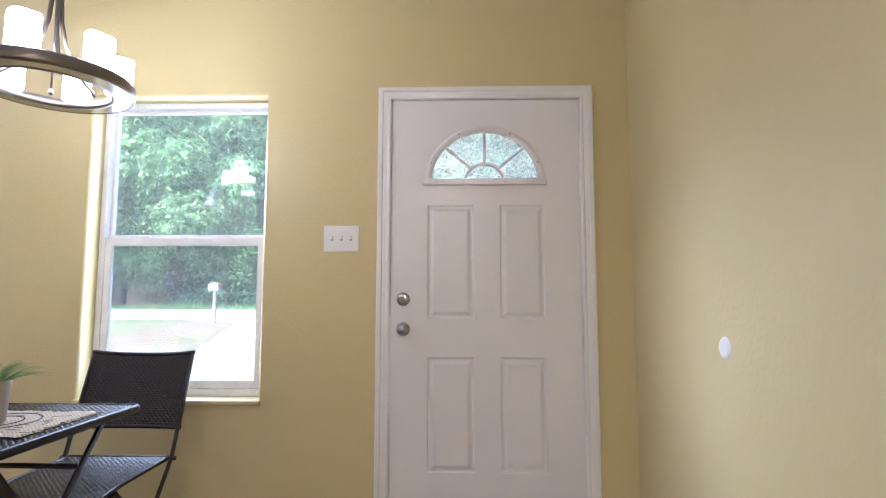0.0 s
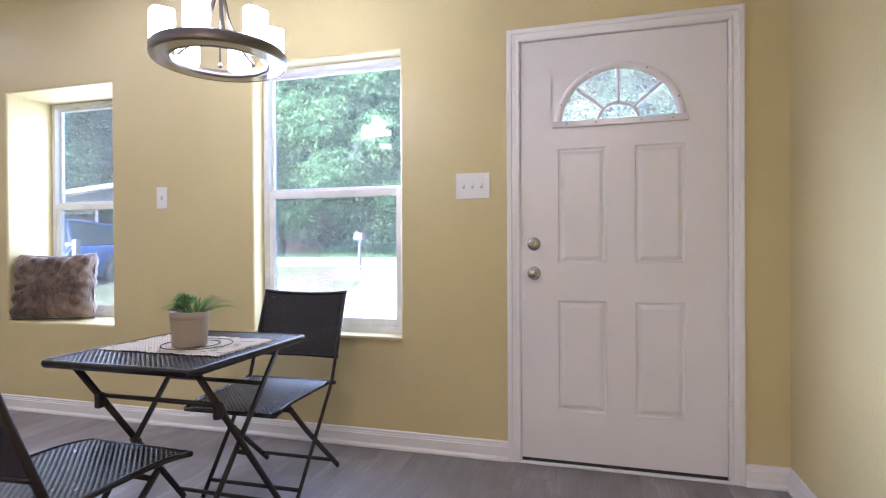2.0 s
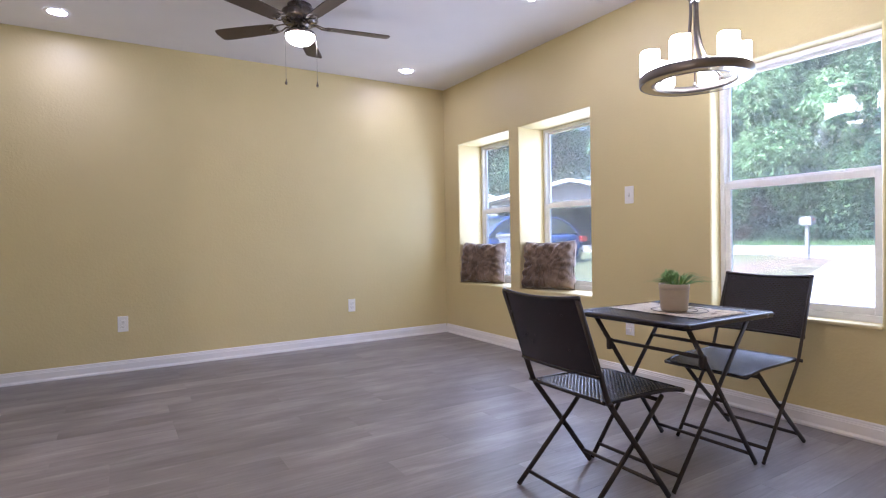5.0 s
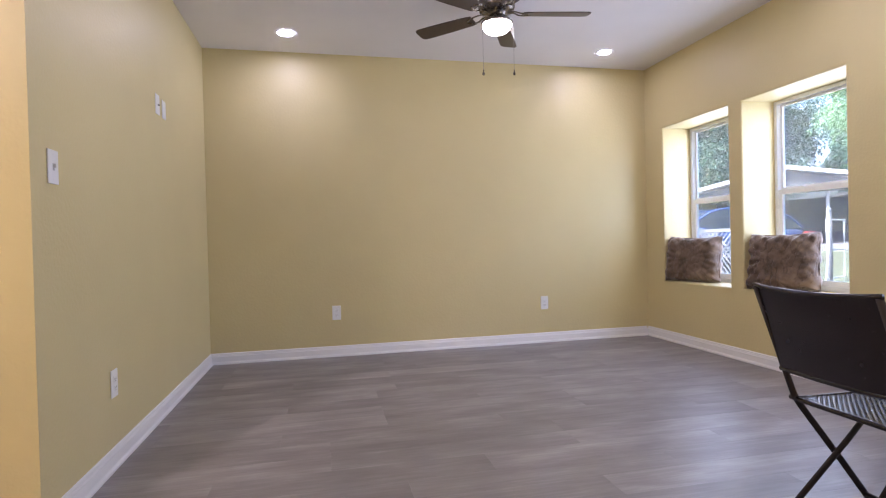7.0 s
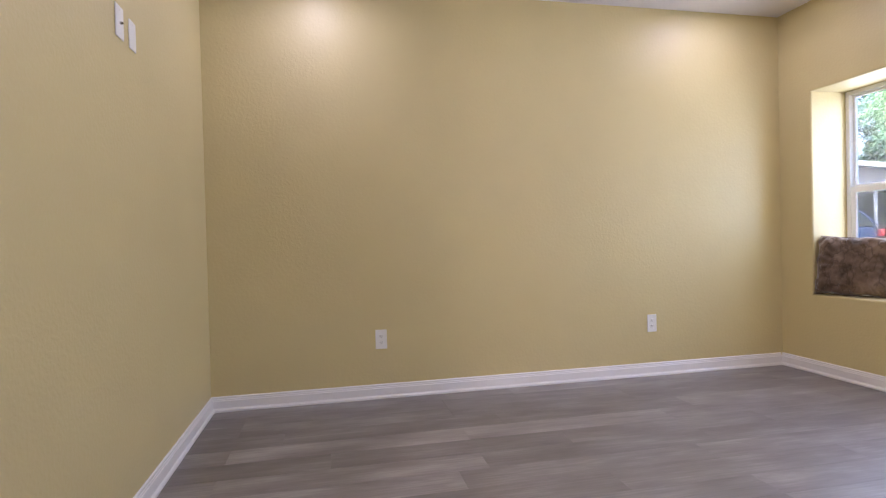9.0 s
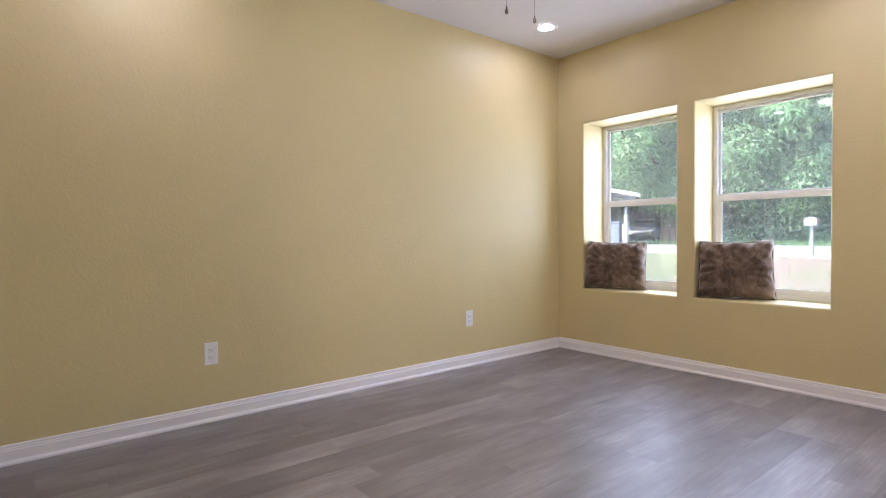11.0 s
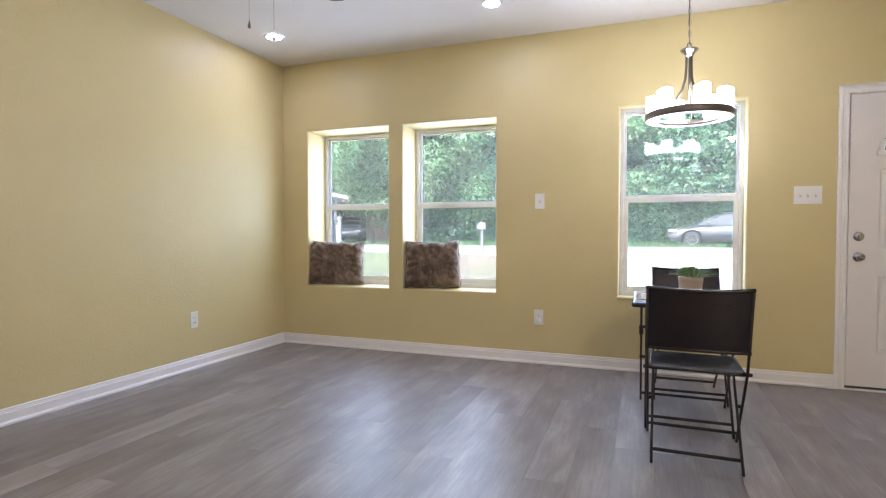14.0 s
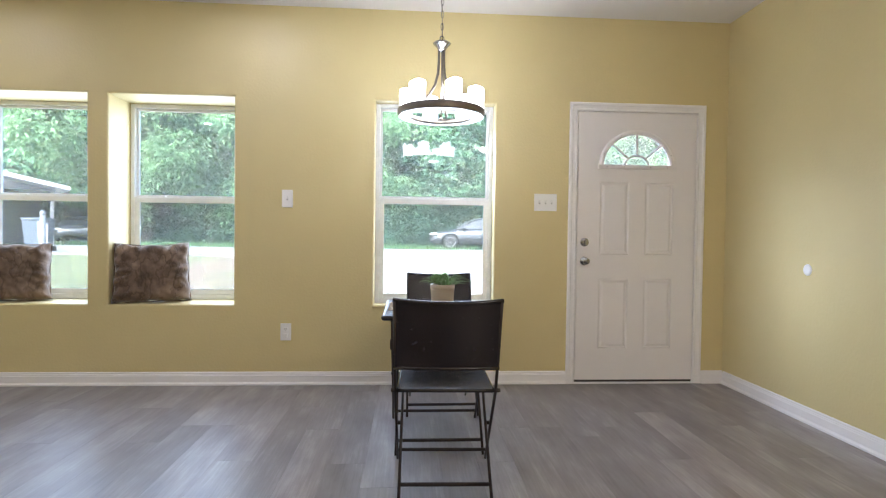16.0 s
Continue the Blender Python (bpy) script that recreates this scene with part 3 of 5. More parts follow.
        rings.append([bm.verts.new((cx + (rx + 0.022 - o) * math.cos(a), y + dy, cz + (rz + 0.022 - o) * math.sin(a))) for o, dy in prof])
    for a, b in zip(rings, rings[1:]):
        for k in range(len(prof) - 1):
            bm.faces.new((a[k], b[k], b[k + 1], a[k + 1]))
    fr = part("light_frame", bm, DOORP, d, "white moulded half-round frame", True)
    bm = boxed(cx - rx - 0.032, cx + rx + 0.032, y - 0.013, y + 0.001, cz - 0.022, cz + 0.010, 0.005, 3)
    part("bottom_rail", bm, DOORP, fr)
    bm = bmesh.new()
    for ang in (43, 90, 137):
        c, s = math.cos(radians(ang)), math.sin(radians(ang))
        tube(bm, [(cx + 0.088 * c, y + 0.004, cz + 0.075 * s + 0.006), (cx + (rx - 0.008) * c, y + 0.004, cz + (rz - 0.008) * s)], 0.0095, 0.008, 8)
    part("muntin", bm, DOORP, fr)
    bm = tube(bmesh.new(), [(px, y + 0.004, pz) for px, pz in arc_pts(cx, cz + 0.004, 0.092, 0.078, 16)], 0.0085, 0.0085, 8, up=(0, 1, 0))
    part("inner_arc", bm, DOORP, fr, smooth=True)
    bm = bmesh.new()
    spots = [(cx + (rx + 0.006) * math.cos(radians(a)), cz + (rz + 0.006) * math.sin(radians(a))) for a in (20, 63, 117, 160)] + [(cx + o, cz - 0.006) for o in (-0.235, -0.10, 0.10, 0.235)]
    for px, pz in spots:
        lathe(bm, [(0.0, 0.002), (0.0035, 0.002), (0.0035, 0.0)], 8, m=Matrix.Translation((px, y - 0.0115, pz)) @ Matrix.Rotation(radians(90), 4, "X"))
    part("screw_cap", bm, SLOT, fr, "small dark screw heads")
    bm = bmesh.new()
    vs = [bm.verts.new((px, y + 0.018, pz)) for px, pz in arc_pts(cx, cz, rx, rz)]
    bm.faces.new(vs)
    ret = bmesh.ops.extrude_face_region(bm, geom=list(bm.faces))
    bmesh.ops.translate(bm, vec=(0, 0.004, 0), verts=[g for g in ret["geom"] if isinstance(g, bmesh.types.BMVert)])
    bmesh.ops.recalc_face_normals(bm, faces=bm.faces)
    g = part("pane", bm, OBSCURE, fr, "rippled clear glass")
    g.visible_shadow = False
    # knobs
    turn = Matrix.Rotation(radians(90), 4, "X")
    for zz, knob in ((1.073, False), (0.931, True)):
        m = Matrix.Translation((0.081, y, zz)) @ turn
        if knob:
            bm = lathe(bmesh.new(), [(0.0, 0.062), (0.017, 0.062), (0.025, 0.055), (0.0265, 0.045), (0.022, 0.034), (0.012, 0.026), (0.011, 0.010), (0.030, 0.008), (0.033, 0.002), (0.033, 0.0)], 32, m=m)
            k = part("door_knob", bm, NICKEL, d, "satin nickel round door knob", True)
            part("turn_button", boxed(0.071, 0.091, y - 0.070, y - 0.062, zz - 0.003, zz + 0.003, 0.001), NICKEL, k)
        else:
            bm = lathe(bmesh.new(), [(0.0, 0.012), (0.020, 0.012), (0.031, 0.008), (0.033, 0.0)], 32, m=m)
            k = part("deadbolt", bm, NICKEL, d, "satin nickel deadbolt rose", True)
            part("thumb_turn", boxed(0.076, 0.086, y - 0.030, y - 0.011, zz - 0.016, zz + 0.016, 0.004), NICKEL, k)
    for zz in (0.30, 1.07, 1.80):
        bm = lathe(bmesh.new(), [(0.0, 0.052), (0.005, 0.052), (0.0065, 0.047), (0.0065, -0.047), (0.005, -0.052), (0.0, -0.052)], 12, centre=(0.941, YF - 0.007, zz))
        part("hinge", bm, TRIM, d, "white painted hinge", True)
    bm = bmesh.new()
    box(bm, DO[0], 0.0165, YF - 0.004, YF + 0.13, 0.0, 2.063)
    box(bm, 0.9375, DO[1], YF - 0.004, YF + 0.13, 0.0, 2.063)
    box(bm, 0.0165, 0.9375, YF - 0.004, YF + 0.13, 2.0585, 2.063)
    part("jamb", bm, TRIM, d)
    bm = bmesh.new()
    box(bm, DO[0], DO[1], YF - 0.012, YF + 0.14, 0.0, 0.012, 0.003)
    part("threshold", bm, TRIM, d, "white door threshold")
    part("door_sweep", boxed(0.02, 0.934, YF + 0.003, YF + 0.04, 0.0125, 0.031), SLOT, d, "black rubber door sweep")
    # casing: three lengths with a stepped profile
    cas = [(0.0, 0.0), (0.0, 0.012), (0.006, 0.016), (0.022, 0.016), (0.026, 0.012), (0.046, 0.010), (0.052, 0.013), (0.060, 0.013), (0.064, 0.007), (0.064, 0.0)]
    for nm, axis in (("casing", "l"), ("casing", "r"), ("casing", "t")):
        bm = bmesh.new()
        ends = []
        for w, h in cas:
            if axis == "l":
                ends.append(((0.012 - 0.061 + w, YF - h, 0.001), (0.012 - 0.061 + w, YF - h, 2.122 - w)))
            elif axis == "r":
                ends.append(((1.003 - w, YF - h, 0.001), (1.003 - w, YF - h, 2.122 - w)))
            else:
                ends.append(((-0.049 + w, YF - h, 2.122 - w), (1.003 - w, YF - h, 2.122 - w)))
        a = [bm.verts.new(e[0]) for e in ends]
        b = [bm.verts.new(e[1]) for e in ends]
        for k in range(len(cas)):
            q = (k + 1) % len(cas)
            bm.faces.new((a[k], b[k], b[q], a[q]))
        bm.faces.new(a)
        bm.faces.new(b[::-1])
        bmesh.ops.recalc_face_normals(bm, faces=bm.faces)
        part("casing", bm, TRIM, d, "white moulded door casing")
    return d


front_door()


# ---- plates on the walls ----
def plate(kind, w, h, at, label, cat):
    """A wall plate whose face looks to local -y; its back is at local y = 0."""
    p = thing({"switch": "light_switch", "outlet": "wall_outlet", "blank": "wall_plate", "jack": "wall_plate"}[kind], label, cat, at)
    part("cover", boxed(-w / 2, w / 2, -0.006, -0.0005, -h / 2, h / 2, 0.0028, 3), PLATE, p)
    n = max(1, round((w - 0.035) / 0.046)) if kind == "switch" else 1
    for k in range(n):
        cx = (k - (n - 1) / 2) * 0.046
        if kind == "switch":
            # flat grey box on the cover; its colour is the slot's shade
            part("slot", boxed(cx - 0.006, cx + 0.006, -0.0066, -0.0055, -0.013, 0.013), GAP, p)
            bm = boxed(cx - 0.0042, cx + 0.0042, -0.016, -0.004, -0.002, 0.012, 0.0015)
            part("toggle", bm, PLATE, p)
        if kind == "outlet":
            for dz in (-0.0205, 0.0205):
                s = part("socket", boxed(-0.0165, 0.0165, -0.0085, -0.005, dz - 0.0135, dz + 0.0135, 0.003), PLATE, p)
                bm = bmesh.new()
                box(bm, -0.0080, -0.0058, -0.0092, -0.0080, dz - 0.002, dz + 0.007)
                box(bm, 0.0058, 0.0080, -0.0092, -0.0080, dz - 0.002, dz + 0.007)
                box(bm, -0.002, 0.002, -0.0092, -0.0080, dz - 0.010, dz - 0.006)
                part("slots", bm, SLOT, s)
        if kind == "jack":
            part("jack", lathe(bmesh.new(), [(0.0, 0.012), (0.004, 0.012), (0.0055, 0.006), (0.0055, 0.0)], 14, m=Matrix.Translation((0, -0.005, -0.004)) @ Matrix.Rotation(radians(90), 4, "X")), NICKEL, p)
        for dz in (-h * 0.36, h * 0.36):
            part("screw", lathe(bmesh.new(), [(0.0, 0.0012), (0.003, 0.001), (0.0032, 0.0)], 10, m=Matrix.Translation((cx, -0.0058, dz)) @ Matrix.Rotation(radians(90), 4, "X")), PLATE, p)
    return p


plate("switch", 0.172, 0.128, pose(-0.223, YF, 1.367), "white three-gang toggle switch plate beside the door", "light switch")
plate("switch", 0.079, 0.128, pose(-2.127, YF, 1.363), "white single toggle switch plate on yellow wall", "light switch")
o = plate("outlet", 0.077, 0.126, pose(-2.132, YF, 0.390), "white duplex outlet holding a small plug", "outlet")
part("plug", boxed(-0.017, 0.017, -0.030, -0.009, -0.040, -0.008, 0.006, 3), PLATE, o, "small white plug cover")
plate("outlet", 0.077, 0.130, pose(XL, -0.225, 0.400, 0, 0, 90), "white duplex outlet low on the wall", "outlet")
plate("outlet", 0.077, 0.130, pose(XL, 1.806, 0.395, 0, 0, 90), "white duplex outlet near the window corner", "outlet")
plate("switch", 0.079, 0.128, pose(-1.985, YB, 1.335, 0, 0, 180), "white single toggle switch plate near wall end", "light switch")
plate("jack", 0.077, 0.124, pose(-3.335, YB, 1.915, 0, 0, 180), "white cable jack plate high on the wall", "wall plate")
plate("blank", 0.072, 0.118, pose(-3.470, YB, 1.912, 0, 0, 180), "white blank plate beside the cable jack", "wall plate")
plate("outlet", 0.077, 0.130, pose(-2.510, YB, 0.392, 0, 0, 180), "white duplex outlet low on partition wall", "outlet")

bm = lathe(bmesh.new(), [(0.0, 0.008), (0.022, 0.008), (0.030, 0.0065), (0.034, 0.003), (0.036, 0.0005)], 36, m=Matrix.Translation((XR, 2.102, 0.926)) @ Matrix.Rotation(radians(-90), 4, "Y"))
tagged(link("door_stop", bm, PLATE, True), "round white door bumper disc on wall", "door stop")


# ---- ceiling lights ----
def downlight(x, y):
    d = thing("recessed_downlight", "lit round recessed ceiling downlight with white rim", "ceiling light", pose(x, y, ZC), "recessed downlights")
    bm = lathe(bmesh.new(), [(0.058, -0.004), (0.064, -0.007), (0.080, -0.006), (0.085, -0.001)], 40)
    part("trim_ring", bm, TRIM, d, smooth=True)
    bm = lathe(bmesh.new(), [(0.0, -0.0035), (0.058, -0.0045)], 40)
    bmesh.ops.recalc_face_normals(bm, faces=bm.faces)
    bmesh.ops.reverse_faces(bm, faces=[f for f in bm.faces if f.normal.z > 0])
    part("lens", bm, CAN_GLOW, d, "glowing white lens")
    return d


first = downlight(-4.26, 2.27)
for x, y in ((-4.25, -0.58), (-2.36, 2.27), (-2.36, -0.58)):
    copy_thing(first, pose(x, y, ZC))

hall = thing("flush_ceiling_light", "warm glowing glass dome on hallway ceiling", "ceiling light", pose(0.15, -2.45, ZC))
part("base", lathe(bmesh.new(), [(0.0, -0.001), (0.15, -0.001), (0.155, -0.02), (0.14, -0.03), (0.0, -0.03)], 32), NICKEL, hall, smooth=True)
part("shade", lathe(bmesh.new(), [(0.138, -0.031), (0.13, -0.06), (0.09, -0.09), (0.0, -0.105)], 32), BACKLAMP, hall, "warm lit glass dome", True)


# ---- ceiling fan ----
def ceiling_fan():
    f = thing("ceiling_fan", "dark bronze five-blade ceiling fan with lit bowl", "ceiling fan", pose(-3.30, 0.90, 0))
    bm = lathe(bmesh.new(), [(0.0, 2.7515), (0.085, 2.7515), (0.088, 2.73), (0.098, 2.715), (0.122, 2.705), (0.128, 2.69), (0.128, 2.645), (0.118, 2.625), (0.085, 2.612), (0.06, 2.606), (0.06, 2.585), (0.0, 2.585)], 48)
    part("motor_housing", bm, BRONZE, f, "dark bronze motor housing", True)
    bm = lathe(bmesh.new(), [(0.0, 2.586), (0.062, 2.586), (0.066, 2.570), (0.102, 2.556), (0.110, 2.548), (0.110, 2.538), (0.102, 2.534)], 48)
    part("light_fitter", bm, BRONZE, f, smooth=True)
    bm = lathe(bmesh.new(), [(0.103, 2.537), (0.102, 2.522), (0.092, 2.500), (0.070, 2.481), (0.040, 2.469), (0.0, 2.465)], 48)
    part("bowl", bm, BOWL, f, "warm lit frosted glass bowl", True)
    for k in range(5):
        turn = Matrix.Rotation(radians(153 + 72 * k), 4, "Z") @ Matrix.Translation((0, 0, 2.607)) @ Matrix.Rotation(radians(11), 4, "X")
        bm = bmesh.new()
        prof = [(0.185, 0.050), (0.22, 0.056), (0.40, 0.064), (0.58, 0.068), (0.635, 0.066), (0.655, 0.055), (0.662, 0.030)]
        top, low = [], []
        for z, dst in ((0.003, top), (-0.003, low)):
            for s in (1, -1):
                seq = prof if s == 1 else prof[::-1]
                for x, y in seq:
                    dst.append(bm.verts.new(turn @ Vector((x, s * y, z))))
        bm.faces.new(top[::-1])
        bm.faces.new(low)
        for i in range(len(top)):
            j = (i + 1) % len(top)
            bm.faces.new((top[i], top[j], low[j], low[i]))
        bmesh.ops.recalc_face_normals(bm, faces=bm.faces)
        bl = part("blade", bm, BLADE, f, "dark walnut fan blade")
        bm = bmesh.new()
        for s in (1, -1):
            tube(bm, [turn @ Vector(p) for p in ((0.075, s * 0.012, 0.006), (0.12, s * 0.020, 0.012), (0.16, s * 0.034, -0.001), (0.20, s * 0.030, -0.005), (0.235, s * 0.010, -0.006))], 0.009, 0.004, 8)
        part("blade_arm", bm, BRONZE, bl, smooth=True)
    for x, y, z in ((0.040, -0.118, 2.168), (0.015, 0.115, 2.187)):
        bm = tube(bmesh.new(), [(x * 0.9, y * 0.93, 2.545), (x, y, 2.50), (x, y, z + 0.03)], 0.0013, n=6)
        c = part("pull_chain", bm, NICKEL, f, "thin pull chain")
        bm = lathe(bmesh.new(), [(0.0, 0.034), (0.003, 0.032), (0.004, 0.02), (0.0085, 0.008), (0.009, 0.002), (0.006, -0.006), (0.0, -0.008)], 14, centre=(x, y, z))
        part("fob", bm, BRONZE, c, "dark teardrop fob", True)
    return f


ceiling_fan()


# ---- chandelier ----
def chandelier():
    cx, cy = -1.062, 2.140
    c = thing("chandelier", "bronze ring chandelier with six glowing candle shades", "chandelier", pose(cx, cy, 0))
    ring = [(0.188, 1.826), (0.180, 1.822), (0.177, 1.812), (0.177, 1.800), (0.181, 1.795), (0.191, 1.795), (0.193, 1.7985), (0.245, 1.7985), (0.247, 1.795), (0.251, 1.797), (0.254, 1.804), (0.254, 1.834), (0.250, 1.840), (0.244, 1.840), (0.240, 1.830), (0.191, 1.829), (0.188, 1.826)]
    part("ring", lathe(bmesh.new(), ring, 72), RINGM, c, "brushed bronze ring", True)
    bm = lathe(bmesh.new(), [(0.1935, 1.7984), (0.1945, 1.7968), (0.2435, 1.7968), (0.2445, 1.7984)], 72)
    bmesh.ops.recalc_face_normals(bm, faces=bm.faces)
    part("under_band", bm, POLISH, c, "polished flat underside of the ring")
    for k in range(6):
        a = radians(16 + 60 * k)
        x, y = 0.204 * math.sin(a), -0.204 * math.cos(a)
        tilt = [0.006, -0.004, 0.008, 0.0, -0.006, 0.005][k]
        bm = bmesh.new()
        n = 28
        lev = [(0.0, 1.8305, 0), (0.042, 1.8305, 0), (0.0455, 1.836, 0), (0.0455, 1.955, 1), (0.044, 1.960, 1), (0.038, 1.960, 1), (0.038, 1.920, 0), (0.0, 1.920, 0)]
        rings = []
        for r, z, top in lev:
            if r == 0:
                rings.append([bm.verts.new((x, y, z))])
            else:
                rings.append([bm.verts.new((x + r * math.cos(2 * math.pi * i / n), y + r * math.sin(2 * math.pi * i / n), z + top * (tilt * math.cos(2 * math.pi * i / n) + 0.003 * math.sin(3 * 2 * math.pi * i / n)))) for i in range(n)])
        for p, q in zip(rings, rings[1:]):
            for i in range(n):
                j = (i + 1) % n
                if len(p) == 1:
                    bm.faces.new((p[0], q[j], q[i]))
                elif len(q) == 1:
                    bm.faces.new((p[i], p[j], q[0]))
                else:
                    bm.faces.new((p[i], p[j], q[j], q[i]))
        bmesh.ops.recalc_face_normals(bm, faces=bm.faces)
        part("candle_shade", bm, SHADE, c, "glowing cream glass candle shade", True)
    for k in range(3):
        a = radians(46 + 120 * k)
        pts = []
        for r, z in ((0.016, 2.200), (0.017, 2.12), (0.022, 2.05), (0.040, 1.98), (0.075, 1.92), (0.118, 1.872), (0.158, 1.846), (0.168, 1.830)):
            pts.append((r * math.sin(a), -r * math.cos(a), z))
        part("arm", tube(bmesh.new(), pts, 0.0075, n=10), RINGM, c, smooth=True)
    bm = tube(bmesh.new(), [(0, 0, 2.20), (0, 0, 1.80)], 0.0035, n=10)
    lathe(bm, [(0.0, 1.775), (0.006, 1.778), (0.009, 1.786), (0.006, 1.794), (0.004, 1.80)], 16)
    part("centre_rod", bm, RINGM, c, smooth=True)
    part("cap", lathe(bmesh.new(), [(0.0, 2.178), (0.020, 2.180), (0.024, 2.188), (0.034, 2.206), (0.050, 2.218), (0.053, 2.224), (0.046, 2.230), (0.016, 2.236), (0.0, 2.238)], 36), NICKEL, c, "polished metal cap", True)
    bm = bmesh.new()
    tube(bm, [(0.012 * math.cos(t), 0, 2.252 + 0.016 * math.sin(t)) for t in [2 * math.pi * i / 14 for i in range(14)]], 0.003, n=6, up=(0, 1, 0), closed=True)
    z, k = 2.286, 0
    while z < 2.71:
        pts = []
        for i in range(14):
            t = 2 * math.pi * i / 14
            u, w = 0.0075 * math.cos(t), 0.0215 * math.sin(t)
            pts.append((u, 0, z + w) if k % 2 else (0, u, z + w))
        tube(bm, pts, 0.0018, n=6, up=(0, 1, 0) if k % 2 else (1, 0, 0), closed=True)
        z += 0.036
        k += 1
    part("chain", bm, NICKEL, c, "thin link chain", True)
    part("cord", tube(bmesh.new(), [(0.004, 0.003, 2.24), (-0.004, 0.004, 2.45), (0.003, -0.003, 2.72)], 0.0018, n=6), SLOT, c)
    part("canopy", lathe(bmesh.new(), [(0.0, 2.70), (0.012, 2.702), (0.03, 2.718), (0.058, 2.732), (0.062, 2.7515), (0.0, 2.7515)], 36), RINGM, c, smooth=True)
    return c


chandelier()


# ---- bistro set ----
def weave(bm, w, d, pitch, height, f, sub=4, thick=0.008):
    """A basket weave over a patch w by d; f maps (u, v, h) to a place."""
    nu, nv = round(w / pitch), round(d / pitch)
    U, V = nu * sub, nv * sub

    def h(i, j):
        """Flat strands: those along u pass over in every other cell, with a sharp groove between neighbours."""
        cu, cv = min(i // sub, nu - 1), min(j // sub, nv - 1)
        a, b = math.sin(math.pi * (i / sub - cu)), math.sin(math.pi * (j / sub - cv))
        if (cu + cv) % 2:
            return height * min(1.0, 2.2 * max(0.0, b)) * (0.55 + 0.45 * a)
        return height * 0.35 * min(1.0, 2.2 * max(0.0, a)) * (0.55 + 0.45 * b)

    grid = [[bm.verts.new(f(i / U, j / V, h(i, j))) for j in range(V + 1)] for i in range(U + 1)]
    for i in range(U):
        for j in range(V):
            bm.faces.new((grid[i][j], grid[i + 1][j], grid[i + 1][j + 1], grid[i][j + 1]))
    back = [[bm.verts.new(f(i / 12, j / 12, -thick)) for j in range(13)] for i in range(13)]
    for i in range(12):
        for j in range(12):
            bm.faces.new((back[i][j], back[i][j + 1], back[i + 1][j + 1], back[i + 1][j]))
    return bm


def chair(at, label):
    """A folding chair that faces local +y; its rear feet stand at y = 0."""
    c = thing("folding_chair", label, "chair", at, "chairs at the bistro table")
    # back: slightly hollow, leaning
    def fb(u, v, h):
        x = (u - 0.5) * 0.446
        bow = -0.018 * (1 - (2 * u - 1) ** 2)
        z = 0.545 + 0.297 * v - 0.012 * (1 - (2 * u - 1) ** 2) * v
        return Vector((x, 0.060 - 0.10 * v + bow + h * 0.9 + 0.004, z))

    part("backrest", weave(bmesh.new(), 0.446, 0.297, 0.0100, 0.0018, fb), RESIN, c, "dark brown woven resin backrest", True)

    def edge(pts, name, mat=RESIN, r=0.009):
        part(name, tube(bmesh.new(), pts, r, r, 10), mat, c, smooth=True)

    edge([fb(k / 12, 1, -0.004) for k in range(13)], "top_rail")
    edge([fb(k / 12, 0, -0.004) for k in range(13)], "lower_rail")

    def fs(u, v, h):
        x = (u - 0.5) * (0.405 - 0.0 * v)
        y = 0.105 + 0.455 * v
        z = 0.440 - 0.012 * math.sin(math.pi * v) * (1 - (2 * u - 1) ** 2) - 0.020 * max(0.0, (v - 0.62) / 0.38) ** 2
        return Vector((x, y, z + h))

    part("seat", weave(bmesh.new(), 0.405, 0.455, 0.0098, 0.0024, fs), RESIN, c, "dark brown woven resin seat", True)
    edge([fs(k / 10, 1, -0.004) for k in range(11)], "front_rail")
    edge([fs(k / 10, 0, -0.004) for k in range(11)], "rear_rail")
    for s in (0, 1):
        edge([fs(s, k / 10, -0.004) for k in range(11)], "side_rail")
    for s in (-1, 1):
        xa, xb = s * 0.217, s * 0.193
        part("leg", tube(bmesh.new(), [(xa, -0.042, 0.838), (xa, 0.055, 0.58), (xa, 0.105, 0.448), (xa, 0.130, 0.41), (xa, 0.300, 0.195), (xa, 0.446, 0.004)], 0.0065, 0.0125, 12, up=(0, 0, 1)), TUBE, c, smooth=True)
        part("leg", tube(bmesh.new(), [(xb, 0.440, 0.412), (xb, 0.300, 0.275), (xb, 0.0, 0.004)], 0.0065, 0.0125, 12), TUBE, c, smooth=True)
        bm = lathe(bmesh.new(), [(0.0, 0.014), (0.007, 0.013), (0.009, 0.009), (0.009, -0.009), (0.007, -0.013), (0.0, -0.014)], 14, m=Matrix.Translation((s * 0.205, 0.268, 0.240)) @ Matrix.Rotation(radians(90), 4, "Y"))
        part("pivot", bm, TUBE, c, smooth=True)
        bm = lathe(bmesh.new(), [(0.0, 0.016), (0.007, 0.015), (0.009, 0.010), (0.009, -0.012), (0.0, -0.014)], 14, m=Matrix.Translation((s * 0.222, 0.108, 0.436)) @ Matrix.Rotation(radians(90), 4, "Y"))
        part("seat_pivot", bm, TUBE, c, smooth=True)
    for nm, x, y, z in (("stretcher", 0.193, 0.052, 0.052), ("stretcher", 0.217, 0.400, 0.062), ("stretcher", 0.193, 0.420, 0.395)):
        part(nm, tube(bmesh.new(), [(-x, y, z), (x, y, z)], 0.0065, 0.0085, 10), TUBE, c, smooth=True)
    return c


chair_a = chair(pose(-1.078, 1.178, 0, 0, 0, -1.5), "dark brown woven folding chair with its back to the room")
chair_b = copy_thing(chair_a, pose(-1.030, 2.682, 0, 0, 0, 181))
